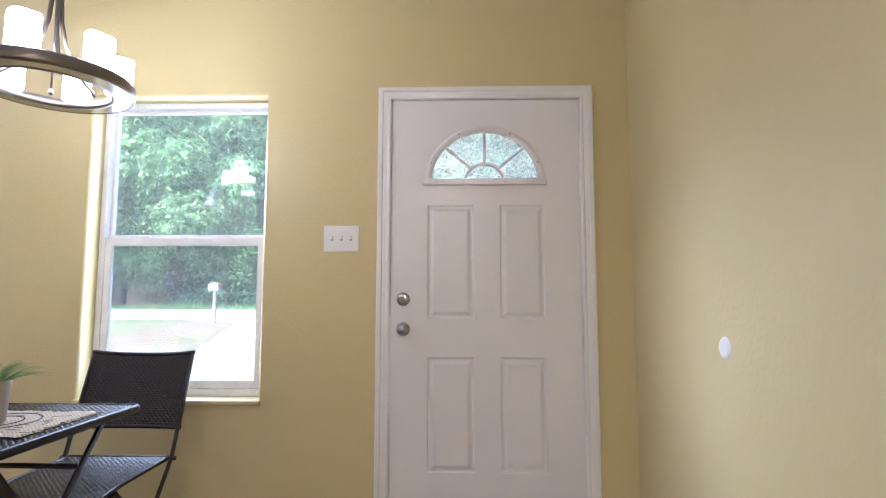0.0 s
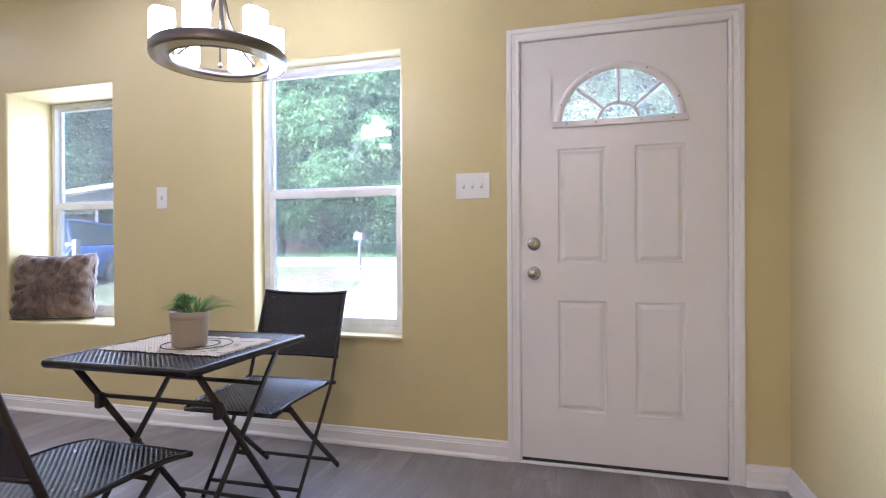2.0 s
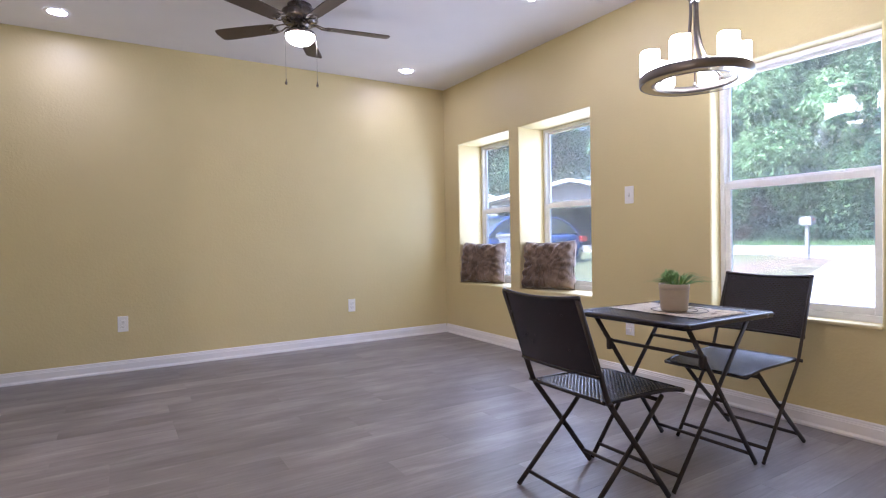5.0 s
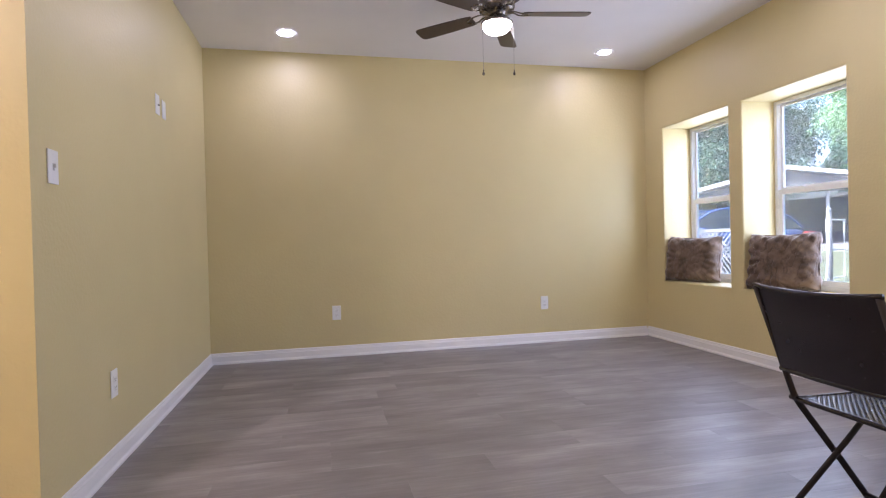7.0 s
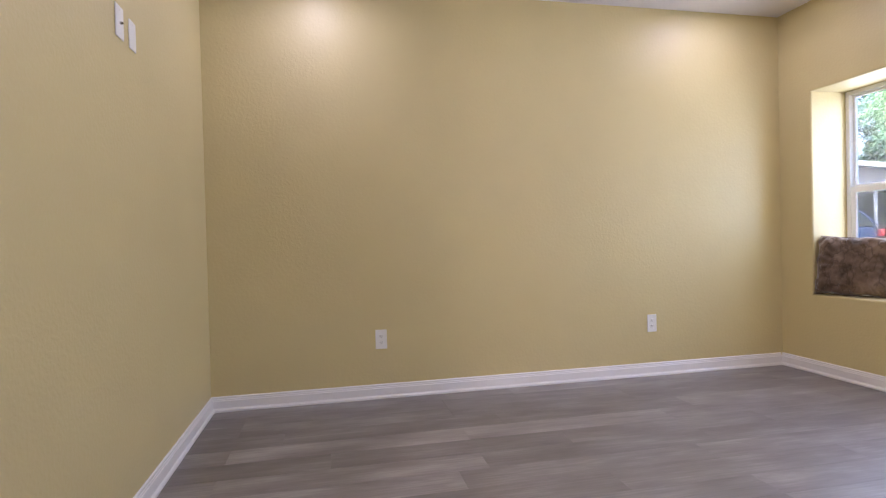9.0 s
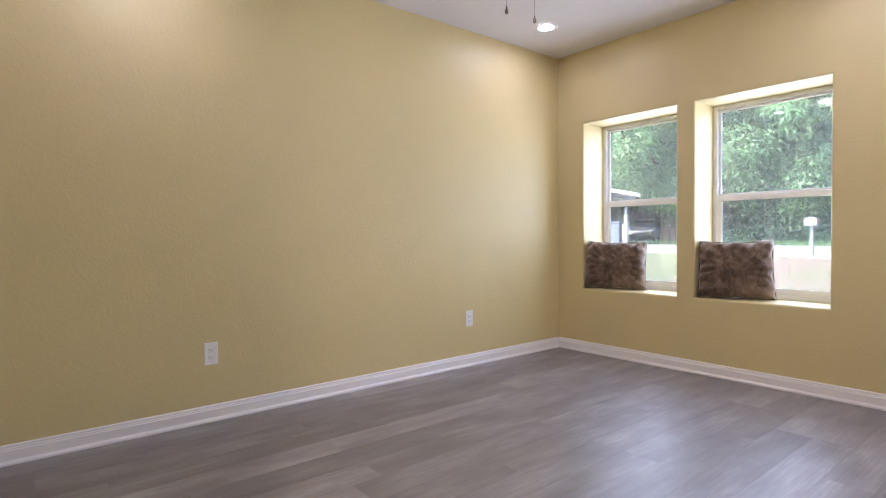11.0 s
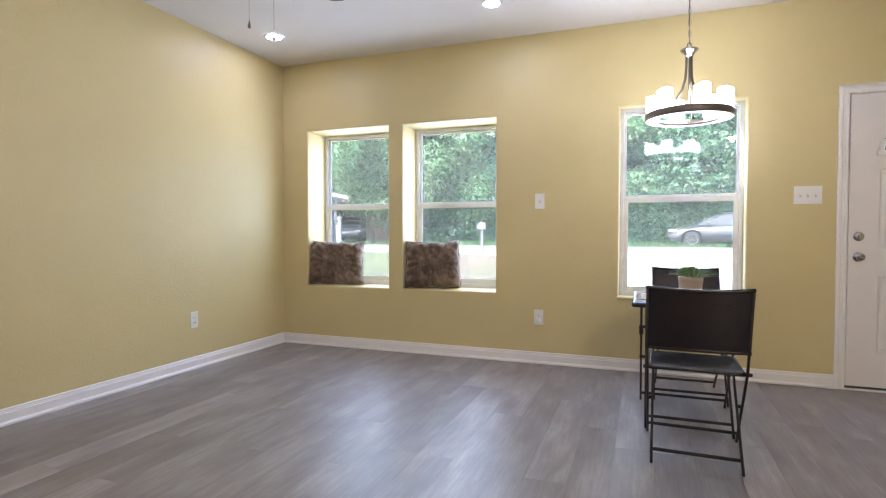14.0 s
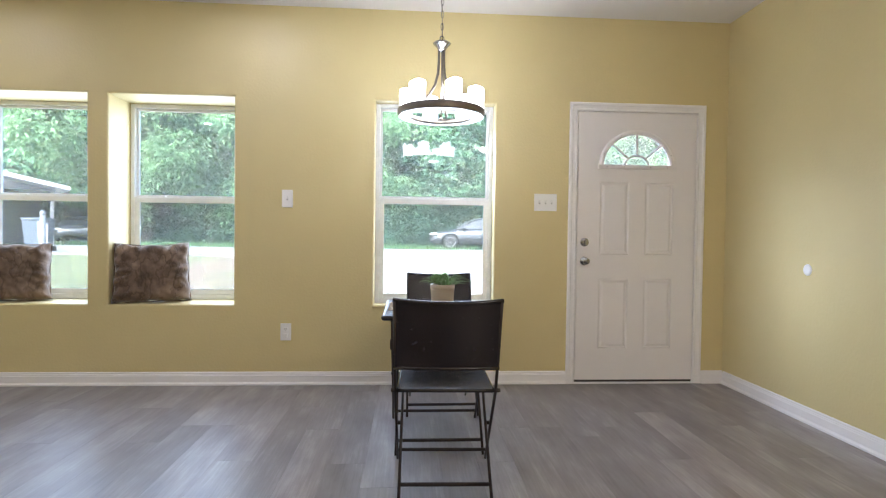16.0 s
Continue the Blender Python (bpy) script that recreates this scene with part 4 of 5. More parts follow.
tagged(chair_b, "dark brown woven folding chair facing the room under the window")


def bistro_table():
    x0, x1, y0, y1, zt = -1.372, -0.778, 1.640, 2.300, 0.704
    t = thing("bistro_table", "square dark woven resin folding bistro table", "table", pose((x0 + x1) / 2, (y0 + y1) / 2, 0))
    hw, hd = (x1 - x0) / 2, (y1 - y0) / 2

    def ft(u, v, h):
        return Vector(((u - 0.5) * (2 * hw - 0.016), (v - 0.5) * (2 * hd - 0.016), zt - 0.004 + h))

    part("tabletop", weave(bmesh.new(), 2 * hw - 0.016, 2 * hd - 0.016, 0.0098, 0.0024, ft), RESIN, t, "dark brown woven resin top", True)
    bm = bmesh.new()
    rr, pts = 0.022, []
    for cx, cy, a0 in ((hw - rr, hd - rr, 0), (-hw + rr, hd - rr, 90), (-hw + rr, -hd + rr, 180), (hw - rr, -hd + rr, 270)):
        for k in range(6):
            a = radians(a0 + 90 * k / 5)
            pts.append((cx + (rr - 0.008) * math.cos(a), cy + (rr - 0.008) * math.sin(a), zt - 0.012))
    tube(bm, pts, 0.010, 0.0135, 10, closed=True)
    part("rim", bm, RESIN, t, smooth=True)
    bm = boxed(-hw + 0.02, hw - 0.02, -hd + 0.02, hd - 0.02, zt - 0.018, zt - 0.012)
    part("underside", bm, TUBE, t)
    for s in (-1, 1):
        xo, xi = s * (hw - 0.050), s * (hw - 0.078)
        part("leg", tube(bmesh.new(), [(xo, -hd + 0.075, zt - 0.02), (xo, hd - 0.080, 0.004)], 0.0065, 0.0130, 12), TUBE, t, smooth=True)
        part("leg", tube(bmesh.new(), [(xi, hd - 0.075, zt - 0.02), (xi, -hd + 0.015, 0.004)], 0.0065, 0.0130, 12), TUBE, t, smooth=True)
        bm = lathe(bmesh.new(), [(0.0, 0.024), (0.007, 0.023), (0.009, 0.018), (0.009, -0.018), (0.007, -0.023), (0.0, -0.024)], 14, m=Matrix.Translation((s * (hw - 0.064), -0.012, 0.34)) @ Matrix.Rotation(radians(90), 4, "Y"))
        part("pivot", bm, TUBE, t, smooth=True)
        bm = boxed(xo - 0.012, xo + 0.012, -hd + 0.165, -hd + 0.195, 0.50, 0.555, 0.006)
        part("catch", bm, TUBE, t)
    w = hw - 0.05
    for y, z, ww in ((-hd + 0.185, 0.545, w), (hd - 0.115, 0.055, w), (-hd + 0.06, 0.062, hw - 0.078), (hd - 0.19, 0.545, hw - 0.078)):
        part("stretcher", tube(bmesh.new(), [(-ww, y, z), (ww, y, z)], 0.0065, 0.0085, 10), TUBE, t, smooth=True)
    return t


bistro_table()
TOP = 0.7046


def placemat():
    p = thing("placemat", "beige woven burlap placemat with dark ring, frayed edge", "placemat", pose(-1.085, 1.993, TOP, 0, 0, -1))
    bm = bmesh.new()
    nx, ny = 60, 36
    rng = random.Random(4)
    g = []
    for i in range(nx + 1):
        row = []
        for j in range(ny + 1):
            x, y = (i / nx - 0.5) * 0.49, (j / ny - 0.5) * 0.325
            if i in (0, nx):
                x += rng.uniform(-0.007, 0.007)
            if j in (0, ny):
                y += rng.uniform(-0.007, 0.007)
            row.append(bm.verts.new((x, y, 0.0018 + 0.0008 * math.sin(38 * x + 3 * y) + 0.0006 * math.sin(47 * y))))
        g.append(row)
    for i in range(nx):
        for j in range(ny):
            bm.faces.new((g[i][j], g[i + 1][j], g[i + 1][j + 1], g[i][j + 1]))
    part("cloth", bm, MAT, p)
    for r in (0.125, 0.080):
        bm = tube(bmesh.new(), [(0.03 + r * math.cos(a), r * 0.95 * math.sin(a), 0.0042) for a in [2 * math.pi * k / 48 for k in range(48)]], 0.0022, 0.0012, 6, closed=True)
        part("printed_ring", bm, INK, p, "dark stitched ring")
    for k in range(22):
        x, y, a = rng.uniform(-0.22, 0.22), rng.uniform(-0.14, 0.14), rng.choice((0.2, 1.4, 2.6)) + rng.uniform(-0.4, 0.4)
        ln = rng.uniform(0.02, 0.055)
        bm = tube(bmesh.new(), [(x, y, 0.0036), (x + ln * 0.5 * math.cos(a) + 0.004, y + ln * 0.5 * math.sin(a), 0.0040), (x + ln * math.cos(a), y + ln * math.sin(a), 0.0036)], 0.0013, 0.0008, 5)
        part("printed_line", bm, TWINE, p)
    bm = bmesh.new()
    for k in range(46):
        for s in (-1, 1):
            x = s * 0.245
            y = (k / 45 - 0.5) * 0.32
            tube(bm, [(x, y, 0.002), (x + s * rng.uniform(0.008, 0.022), y + rng.uniform(-0.006, 0.006), 0.0018)], 0.0009, n=4)
    tagged(part("fringe", bm, MAT, p), kind="stuff")
    return p


placemat()


def potted_plant():
    z0 = TOP + 0.0055
    p = thing("potted_plant", "green succulent and grassy plant in cream stoneware pot", "plant", pose(-1.052, 1.950, z0))
    bm = lathe(bmesh.new(), [(0.0, 0.0), (0.054, 0.0), (0.0585, 0.004), (0.062, 0.05), (0.0650, 0.096), (0.0640, 0.099), (0.0640, 0.1)], 48)
    pot = part("pot", bm, POT, p, "cream stoneware pot", True)
    bm = lathe(bmesh.new(), [(0.0640, 0.099), (0.0668, 0.101), (0.0675, 0.112), (0.0675, 0.123), (0.0655, 0.126), (0.062, 0.125), (0.060, 0.110)], 48)
    part("rim", bm, RIM, pot, "paler rounded rim", True)
    part("soil", lathe(bmesh.new(), [(0.0, 0.116), (0.04, 0.114), (0.0605, 0.112)], 24), SOIL, p, smooth=True)
    rng = random.Random(11)

    def blade(bm, base, az, length, rise, w):
        n = 9
        L, R, C = [], [], []
        d = Vector((math.cos(az), math.sin(az), 0))
        s = Vector((-d.y, d.x, 0))
        for i in range(n + 1):
            t = i / n
            ctr = base + d * (length * (1.25 * t - 0.25 * t * t)) + Vector((0, 0, rise * (1.95 * t - 1.65 * t * t)))
            ww = w * (1 - t) ** 0.7 * (0.65 + 0.35 * math.sin(math.pi * min(1, t * 2)))
            L.append(bm.verts.new(ctr + s * ww + Vector((0, 0, ww * 0.7))))
            C.append(bm.verts.new(ctr))
            R.append(bm.verts.new(ctr - s * ww + Vector((0, 0, ww * 0.7))))
        for a, b in ((L, C), (C, R)):
            for i in range(n):
                bm.faces.new((a[i], b[i], b[i + 1], a[i + 1]))

    for k in range(58):
        bm = bmesh.new()
        az = rng.uniform(0, 2 * math.pi)
        inner = k % 2
        blade(bm, Vector((0.018 + 0.024 * math.cos(az), 0.006 + 0.024 * math.sin(az), 0.114)), az, rng.uniform(0.05, 0.10) if inner else rng.uniform(0.09, 0.15), rng.uniform(0.07, 0.115) if inner else rng.uniform(0.035, 0.08), rng.uniform(0.0028, 0.0044))
        part("leaf", bm, LEAF, p, smooth=True)
    # rosettes of short fleshy leaves on the other side
    for k in range(18):
        bm = bmesh.new()
        a = rng.uniform(1.6, 4.9)
        r = rng.uniform(0.016, 0.070)
        c = Vector((r * math.cos(a), r * math.sin(a) * 1.0, 0.118 + rng.uniform(0.014, 0.056)))
        for i in range(26):
            az, el = rng.uniform(0, 2 * math.pi), rng.uniform(0.1, 1.3)
            d = Vector((math.cos(az) * math.cos(el), math.sin(az) * math.cos(el), math.sin(el)))
            ln = rng.uniform(0.020, 0.034)
            s = d.cross(Vector((0, 0, 1))).normalized() * 0.0030
            u = s.cross(d).normalized() * 0.0022
            tip = bm.verts.new(c + d * ln)
            ringv = [bm.verts.new(c + d * ln * 0.55 + o) for o in (s, u, -s, -u)]
            root = bm.verts.new(c)
            for q in range(4):
                w = (q + 1) % 4
                bm.faces.new((ringv[q], ringv[w], tip))
                bm.faces.new((ringv[w], ringv[q], root))
        part("rosette", bm, LEAF_B, p, "short fleshy leaves", True)
    return p


potted_plant()


# ---- cushions in the window recesses ----
def cushion(at, w, h, seed, label):
    c = thing("cushion", label, "cushion", at, "cushions in the window recesses")
    rng = random.Random(seed)
    ph = [rng.uniform(0, 6.28) for _ in range(8)]
    bm = bmesh.new()
    n = 56
    for side in (-1, 1):
        g = []
        for i in range(n + 1):
            row = []
            for j in range(n + 1):
                u, v = 2 * i / n - 1, 2 * j / n - 1
                pin = (1 - 0.045 * (1 - v * v) * u * u) * (1 - 0.025 * v)
                pinz = 1 - 0.085 * (1 - u * u) * v * v * (1 if v > 0 else 0.25)
                puff = max(0.0, (1 - u ** 6) * (1 - v ** 6)) ** 0.45
                edge = max(abs(u), abs(v))
                wr = 0.018 * math.sin(11 * u * v + 5 * u + ph[0]) * math.sin(7 * v - 4 * u + ph[1]) * edge ** 2
                wr += 0.016 * math.sin(19 * math.atan2(v, u) + ph[2] + 2 * math.sin(3 * u + ph[7])) * edge ** 3 * (1 - edge ** 8)
                wr += 0.012 * noise.noise(Vector((u * 4 + ph[3], v * 2.5, side))) + 0.006 * noise.noise(Vector((u * 11, v * 6 + ph[6], side)))
                x = u * w / 2 * pin + 0.006 * math.sin(9 * v + ph[4]) * abs(u) ** 3
                z = v * h / 2 * pinz + 0.007 * math.sin(8 * u + ph[5]) * abs(v) ** 3
                y = side * (0.098 * puff + wr * min(1.0, puff * 2))
                row.append(bm.verts.new((x, y, z + h / 2)))
            g.append(row)
        for i in range(n):
            for j in range(n):
                q = (g[i][j], g[i + 1][j], g[i + 1][j + 1], g[i][j + 1])
                bm.faces.new(q if side == -1 else q[::-1])
    bmesh.ops.remove_doubles(bm, verts=bm.verts, dist=0.0012)
    part("cover", bm, PLUSH, c, "mottled brown plush cover", True)
    bm = tube(bmesh.new(), [((u * w / 2) * (1 - 0.045 * (1 - v * v)) * (1 - 0.025 * v), 0.0, v * h / 2 * (1 - 0.085 * (1 - u * u) * (1 if v > 0 else 0.25)) + h / 2) for u, v in
                            [(-1 + k / 8, -1) for k in range(16)] + [(1, -1 + k / 8) for k in range(16)] + [(1 - k / 8, 1) for k in range(16)] + [(-1, 1 - k / 8) for k in range(16)]], 0.0045, n=6, closed=True)
    part("seam", bm, PLUSH, c, smooth=True)
    return c


cushion(pose(-4.160, 3.075, 0.590, -9, 1, 22), 0.53, 0.430, 3, "mottled brown plush cushion leaning in window recess")
cushion(pose(-3.130, 3.075, 0.590, -9, -1, 20), 0.508, 0.440, 8, "reddish-brown plush cushion leaning in window recess")


# ---- outside ----
def gz(x, y):
    t = min(1.0, max(0.0, (y - 4.0) / 9.5))
    z = -0.12 + 0.56 * t * t * (3 - 2 * t)
    return z + min(0.16, max(0.0, (y - 13.5) * 0.013))


bm = bmesh.new()
gx = [-900, -250, -90, -50] + [-36 + 1.5 * k for k in range(45)] + [45, 90, 250, 900]
gy = [-900, -250, -60, -12, 2.9, 4] + [5.0 + 1.0 * k for k in range(36)] + [48, 70, 120, 300, 900]
gv = [[bm.verts.new((x, y, gz(x, y) + (0.03 * noise.noise(Vector((x * 0.6, y * 0.6, 0))) if 5 < y < 40 and abs(x) < 36 else 0) - (0.35 if -12 <= y <= 2.95 and -9 < x < 6 else 0))) for y in gy] for x in gx]
for i in range(len(gx) - 1):
    for j in range(len(gy) - 1):
        bm.faces.new((gv[i][j], gv[i + 1][j], gv[i + 1][j + 1], gv[i][j + 1]))
structure("ground", bm, YARD, "bare pinkish dirt yard with thin grass", True)


def strip(name, edge, mat, label, lift):
    """A paved strip: rows of (y, x_left, x_right) laid on the ground."""
    bm = bmesh.new()
    rows = []
    for y, a, b in edge:
        rows.append([bm.verts.new((a + (b - a) * k / 10, y, gz(0, y) + lift)) for k in range(11)] + [bm.verts.new((a, y, gz(0, y) - 0.1)), bm.verts.new((b, y, gz(0, y) - 0.1))])
    for p, q in zip(rows, rows[1:]):
        for k in range(10):
            bm.faces.new((p[k], p[k + 1], q[k + 1], q[k]))
        bm.faces.new((p[11], p[0], q[0], q[11]))
        bm.faces.new((p[10], p[12], q[12], q[10]))
    bm.faces.new((rows[0][11], rows[0][12], rows[0][10], rows[0][0]))
    return structure(name, bm, mat, label, False)


strip("driveway", [(y, -2.4 - 0.30 * (y - 4.2) + (0.05 * (y - 9) if y > 9 else 0), 3.4 + 0.05 * y) for y in [4.2 + 0.8 * k for k in range(13)]] + [(14.85, -6.8, 7.0)], CONCRETE, "pale concrete driveway", 0.05)
strip("road", [(y, -80, 80) for y in (15.0, 16.0, 17.0, 18.0, 19.0, 20.0, 21.0, 21.8)], ASPHALT, "pale worn asphalt road", 0.04)


def mailbox():
    x, y = -5.735, 13.62
    z = gz(x, y)
    m = thing("mailbox", "white mailbox on a square white post", "mailbox", pose(x, y, z))
    part("post", boxed(-0.035, 0.035, -0.035, 0.035, -0.3, 0.80, 0.006), MAILG, m)
    bm = bmesh.new()
    prof = [(-0.132, 0.80), (0.132, 0.80), (0.132, 0.93)] + [(0.132 * math.cos(radians(a)), 0.93 + 0.075 * math.sin(radians(a))) for a in range(15, 180, 15)] + [(-0.132, 0.93)]
    a = [bm.verts.new((px, -0.12, pz)) for px, pz in prof]
    b = [bm.verts.new((px, 0.12, pz)) for px, pz in prof]
    bm.faces.new(a)
    bm.faces.new(b[::-1])
    for k in range(len(prof)):
        q = (k + 1) % len(prof)
        bm.faces.new((a[k], b[k], b[q], a[q]))
    bmesh.ops.recalc_face_normals(bm, faces=bm.faces)
    part("box", bm, MAILG, m, "white sheet-metal box")
    part("flag", boxed(0.133, 0.138, -0.05, 0.05, 0.90, 0.96, 0.002), RED, m, "small red flag")


mailbox()


# cars
def car(at, paint, label, roof=1.44, suv=0.0):
    """A saloon seen from the side; its nose points to local -x, the wheels stand on z = 0."""
    c = thing("car", label, "car", at)
    top = [(-2.34, 0.56), (-2.30, 0.68), (-2.15, 0.745), (-1.80, 0.815), (-1.40, 0.865), (-1.05, 0.915), (-0.4, 0.945), (0.6, 0.965), (1.4, 0.99), (1.95, 1.02), (2.18, 1.00), (2.30, 0.90), (2.34, 0.66)]
    bm = bmesh.new()
    rings = []
    count = 72
    for k in range(count + 1):
        x = -2.34 + 4.68 * k / count
        i = max(j for j in range(len(top) - 1) if top[j][0] <= x + 1e-6)
        f = (x - top[i][0]) / (top[i + 1][0] - top[i][0])
        z = top[i][1] + f * (top[i + 1][1] - top[i][1])
        e = abs(x) / 2.34
        w = 0.90 * (1 - 0.20 * e ** 6 - 0.05 * e ** 2)
        base = 0.24 + 0.18 * max(0.0, (e - 0.86) / 0.14) ** 2
        arch = base
        for wx in (-1.42, 1.40):
            if abs(x - wx) < 0.37:
                arch = max(arch, 0.33 + math.sqrt(0.37 ** 2 - (x - wx) ** 2))
        shoulder = max(z - 0.11, arch + 0.03)
        half = [(0.0, z + 0.02), (0.55 * w, z + 0.015), (0.86 * w, z - 0.02), (0.97 * w, shoulder), (w, max(0.62 * z, arch + 0.015)), (0.985 * w, arch), (0.80 * w, arch), (0.78 * w, base), (0.0, base)]
        rings.append([bm.verts.new((x, -y, zz)) for y, zz in half] + [bm.verts.new((x, y, zz)) for y, zz in half[-2:0:-1]])
    n = len(rings[0])
    for p, q in zip(rings, rings[1:]):
        for k in range(n):
            j = (k + 1) % n
            bm.faces.new((p[k], p[j], q[j], q[k]))
    bm.faces.new(rings[0][::-1])
    bm.faces.new(rings[-1])
    bmesh.ops.recalc_face_normals(bm, faces=bm.faces)
    part("body", bm, paint, c, smooth=True)
    # cabin: glass below, painted roof above
    cab = [(-1.15, 0.90), (-0.75, roof - 0.27), (-0.36, roof - 0.09), (-0.10, roof - 0.025), (0.20, roof), (0.60, roof), (0.95, roof - 0.03), (1.25 + suv, roof - 0.10), (1.60 + suv * 0.7, roof - 0.24), (1.98 + suv * 0.3, 0.98)]
    bm = bmesh.new()
    L = [bm.verts.new((px, -0.80 + 0.24 * (pz - 0.9) / (roof - 0.9), pz)) for px, pz in cab]
    R = [bm.verts.new((px, 0.80 - 0.24 * (pz - 0.9) / (roof - 0.9), pz)) for px, pz in cab]
    bm.faces.new(L)
    bm.faces.new(R[::-1])
    for k in range(len(cab) - 1):
        bm.faces.new((L[k], R[k], R[k + 1], L[k + 1]))
    bmesh.ops.recalc_face_normals(bm, faces=bm.faces)
    part("glasshouse", bm, CAR_GLASS, c, "dark tinted windows")
    bm = bmesh.new()
    for s in (-1, 1):
        pts = []
        for px, pz in cab:
            pts.append((px, s * (0.805 - 0.24 * (pz - 0.9) / (roof - 0.9)), pz + 0.004))
        tube(bm, pts, 0.035, 0.030, 8)
        mid = [(0.30, s * 0.80, 0.93), (0.38, s * (0.80 - 0.22), roof - 0.03)]
        tube(bm, mid, 0.04, 0.02, 8)
    vs = []
    for px, pz in cab[2:8]:
        w = 0.80 - 0.24 * (pz - 0.9) / (roof - 0.9)
        vs.append([bm.verts.new((px, y, pz + 0.012)) for y in (-w, w)])
    for a, b in zip(vs, vs[1:]):
        bm.faces.new((a[0], a[1], b[1], b[0]))
    part("roof", bm, paint, c)
    for wx in (-1.42, 1.40):
        for s in (-1, 1):
            m = Matrix.Translation((wx, s * 0.79, 0.325)) @ Matrix.Rotation(radians(90 * s), 4, "X")
            w = part("wheel", lathe(bmesh.new(), [(0.21, -0.09), (0.30, -0.095), (0.325, -0.07), (0.325, 0.07), (0.30, 0.095), (0.22, 0.095), (0.21, 0.08)], 32, m=m), RUBBER, c, smooth=True)
            bm = lathe(bmesh.new(), [(0.218, -0.092), (0.205, -0.094), (0.195, -0.07), (0.0, -0.055)], 32, m=m)
            part("brake_disc", bm, SLOT, w)
            bm = bmesh.new()
            for k in range(7):
                a = 2 * math.pi * k / 7
                tube(bm, [m @ Vector((0.03 * math.cos(a), 0.03 * math.sin(a), -0.088)), m @ Vector((0.20 * math.cos(a), 0.20 * math.sin(a), -0.094))], 0.020, 0.010, 6)
            lathe(bm, [(0.218, -0.094), (0.222, -0.100), (0.195, -0.098), (0.19, -0.085)], 32, m=m)
            lathe(bm, [(0.0, -0.096), (0.04, -0.094), (0.045, -0.08)], 16, m=m)
            part("rim", bm, NICKEL, w, "bright alloy rim")
    for s in (-1, 1):
        part("headlight", boxed(-2.30, -2.00, s * 0.70 - 0.16, s * 0.70 + 0.16, 0.63, 0.745, 0.03), CAR_WHITE, c, "clear headlight")
        part("tail_light", boxed(2.10, 2.33, s * 0.72 - 0.15, s * 0.72 + 0.15, 0.74, 0.90, 0.03), RED, c, "red tail light")
        part("mirror", boxed(-0.88, -0.72, s * 0.93 - 0.09, s * 0.93 + 0.09, 0.92, 1.03, 0.03), paint, c)
        bm = bmesh.new()
        for dx in (0.05, 1.05):
            box(bm, dx, dx + 0.18, s * 0.885 - 0.012, s * 0.885 + 0.012, 0.77, 0.80, 0.005)
        part("door_handle", bm, paint, c)
    return c


car(pose(2.02, 23.7, gz(0, 23.7) - 0.005, 0, 0, 0), CAR_SILVER, "dark silver sedan parked across the road", 1.42)
car(pose(-11.2, 8.9, gz(0, 9.0), 0, 0, 90), CAR_BLUE, "bright blue car parked in the neighbouring yard", 1.48, 0.3)
car(pose(-14.6, 9.3, gz(0, 9.3), 0, 0, 92), CAR_WHITE, "white car parked beside the blue car", 1.46, 0.2)


# fence, gate and bin
def fence():
    y = 8.05
    f = thing("lattice_fence", "white lattice fence panel by the yard", "fence", pose(0, y, gz(0, y)))
    for x in (-12.6, -10.75, -8.9):
        part("post", boxed(x - 0.05, x + 0.05, -0.05, 0.05, -0.3, 1.12, 0.008), MAILG, f)
    part("rail", boxed(-12.6, -8.9, -0.03, 0.03, 1.00, 1.07, 0.006), MAILG, f)
    part("rail", boxed(-12.6, -8.9, -0.03, 0.03, 0.06, 0.13, 0.006), MAILG, f)
    for k in range(40):
        x = -12.6 + k * 0.13
        for s in (1, -1):
            p0, p1 = (x, 0.012 * s, 0.12), (x + 0.90 * s, 0.012 * s, 1.02)
            if not (-12.6 <= p1[0] <= -8.9 and -12.6 <= p0[0] <= -8.9):
                continue
            part("slat", tube(bmesh.new(), [p0, p1], 0.004, 0.018, 4), MAILG, f)


fence()
gp = thing("gate_post", "white metal gate post with round cap", "post", pose(-7.15, 8.05, gz(0, 8.05)))
part("post", lathe(bmesh.new(), [(0.0, -0.3), (0.040, -0.3), (0.040, 1.30), (0.0, 1.30)], 20), MAILG, gp, smooth=True)
part("cap", lathe(bmesh.new(), [(0.046, 1.28), (0.048, 1.31), (0.034, 1.345), (0.0, 1.36)], 20), MAILG, gp, smooth=True)
gate = thing("metal_gate", "open galvanised tube gate frame", "gate", pose(-7.15, 8.1, gz(0, 8.1)))
part("gate_frame", tube(bmesh.new(), [(-0.10, 0, 0.12), (-0.10, 0, 1.15), (-0.55, 0.9, 1.15), (-0.55, 0.9, 0.12)], 0.022, closed=True), GALV, gate)
part("brace", tube(bmesh.new(), [(-0.10, 0, 0.62), (-0.55, 0.9, 0.62)], 0.015), GALV, gate)

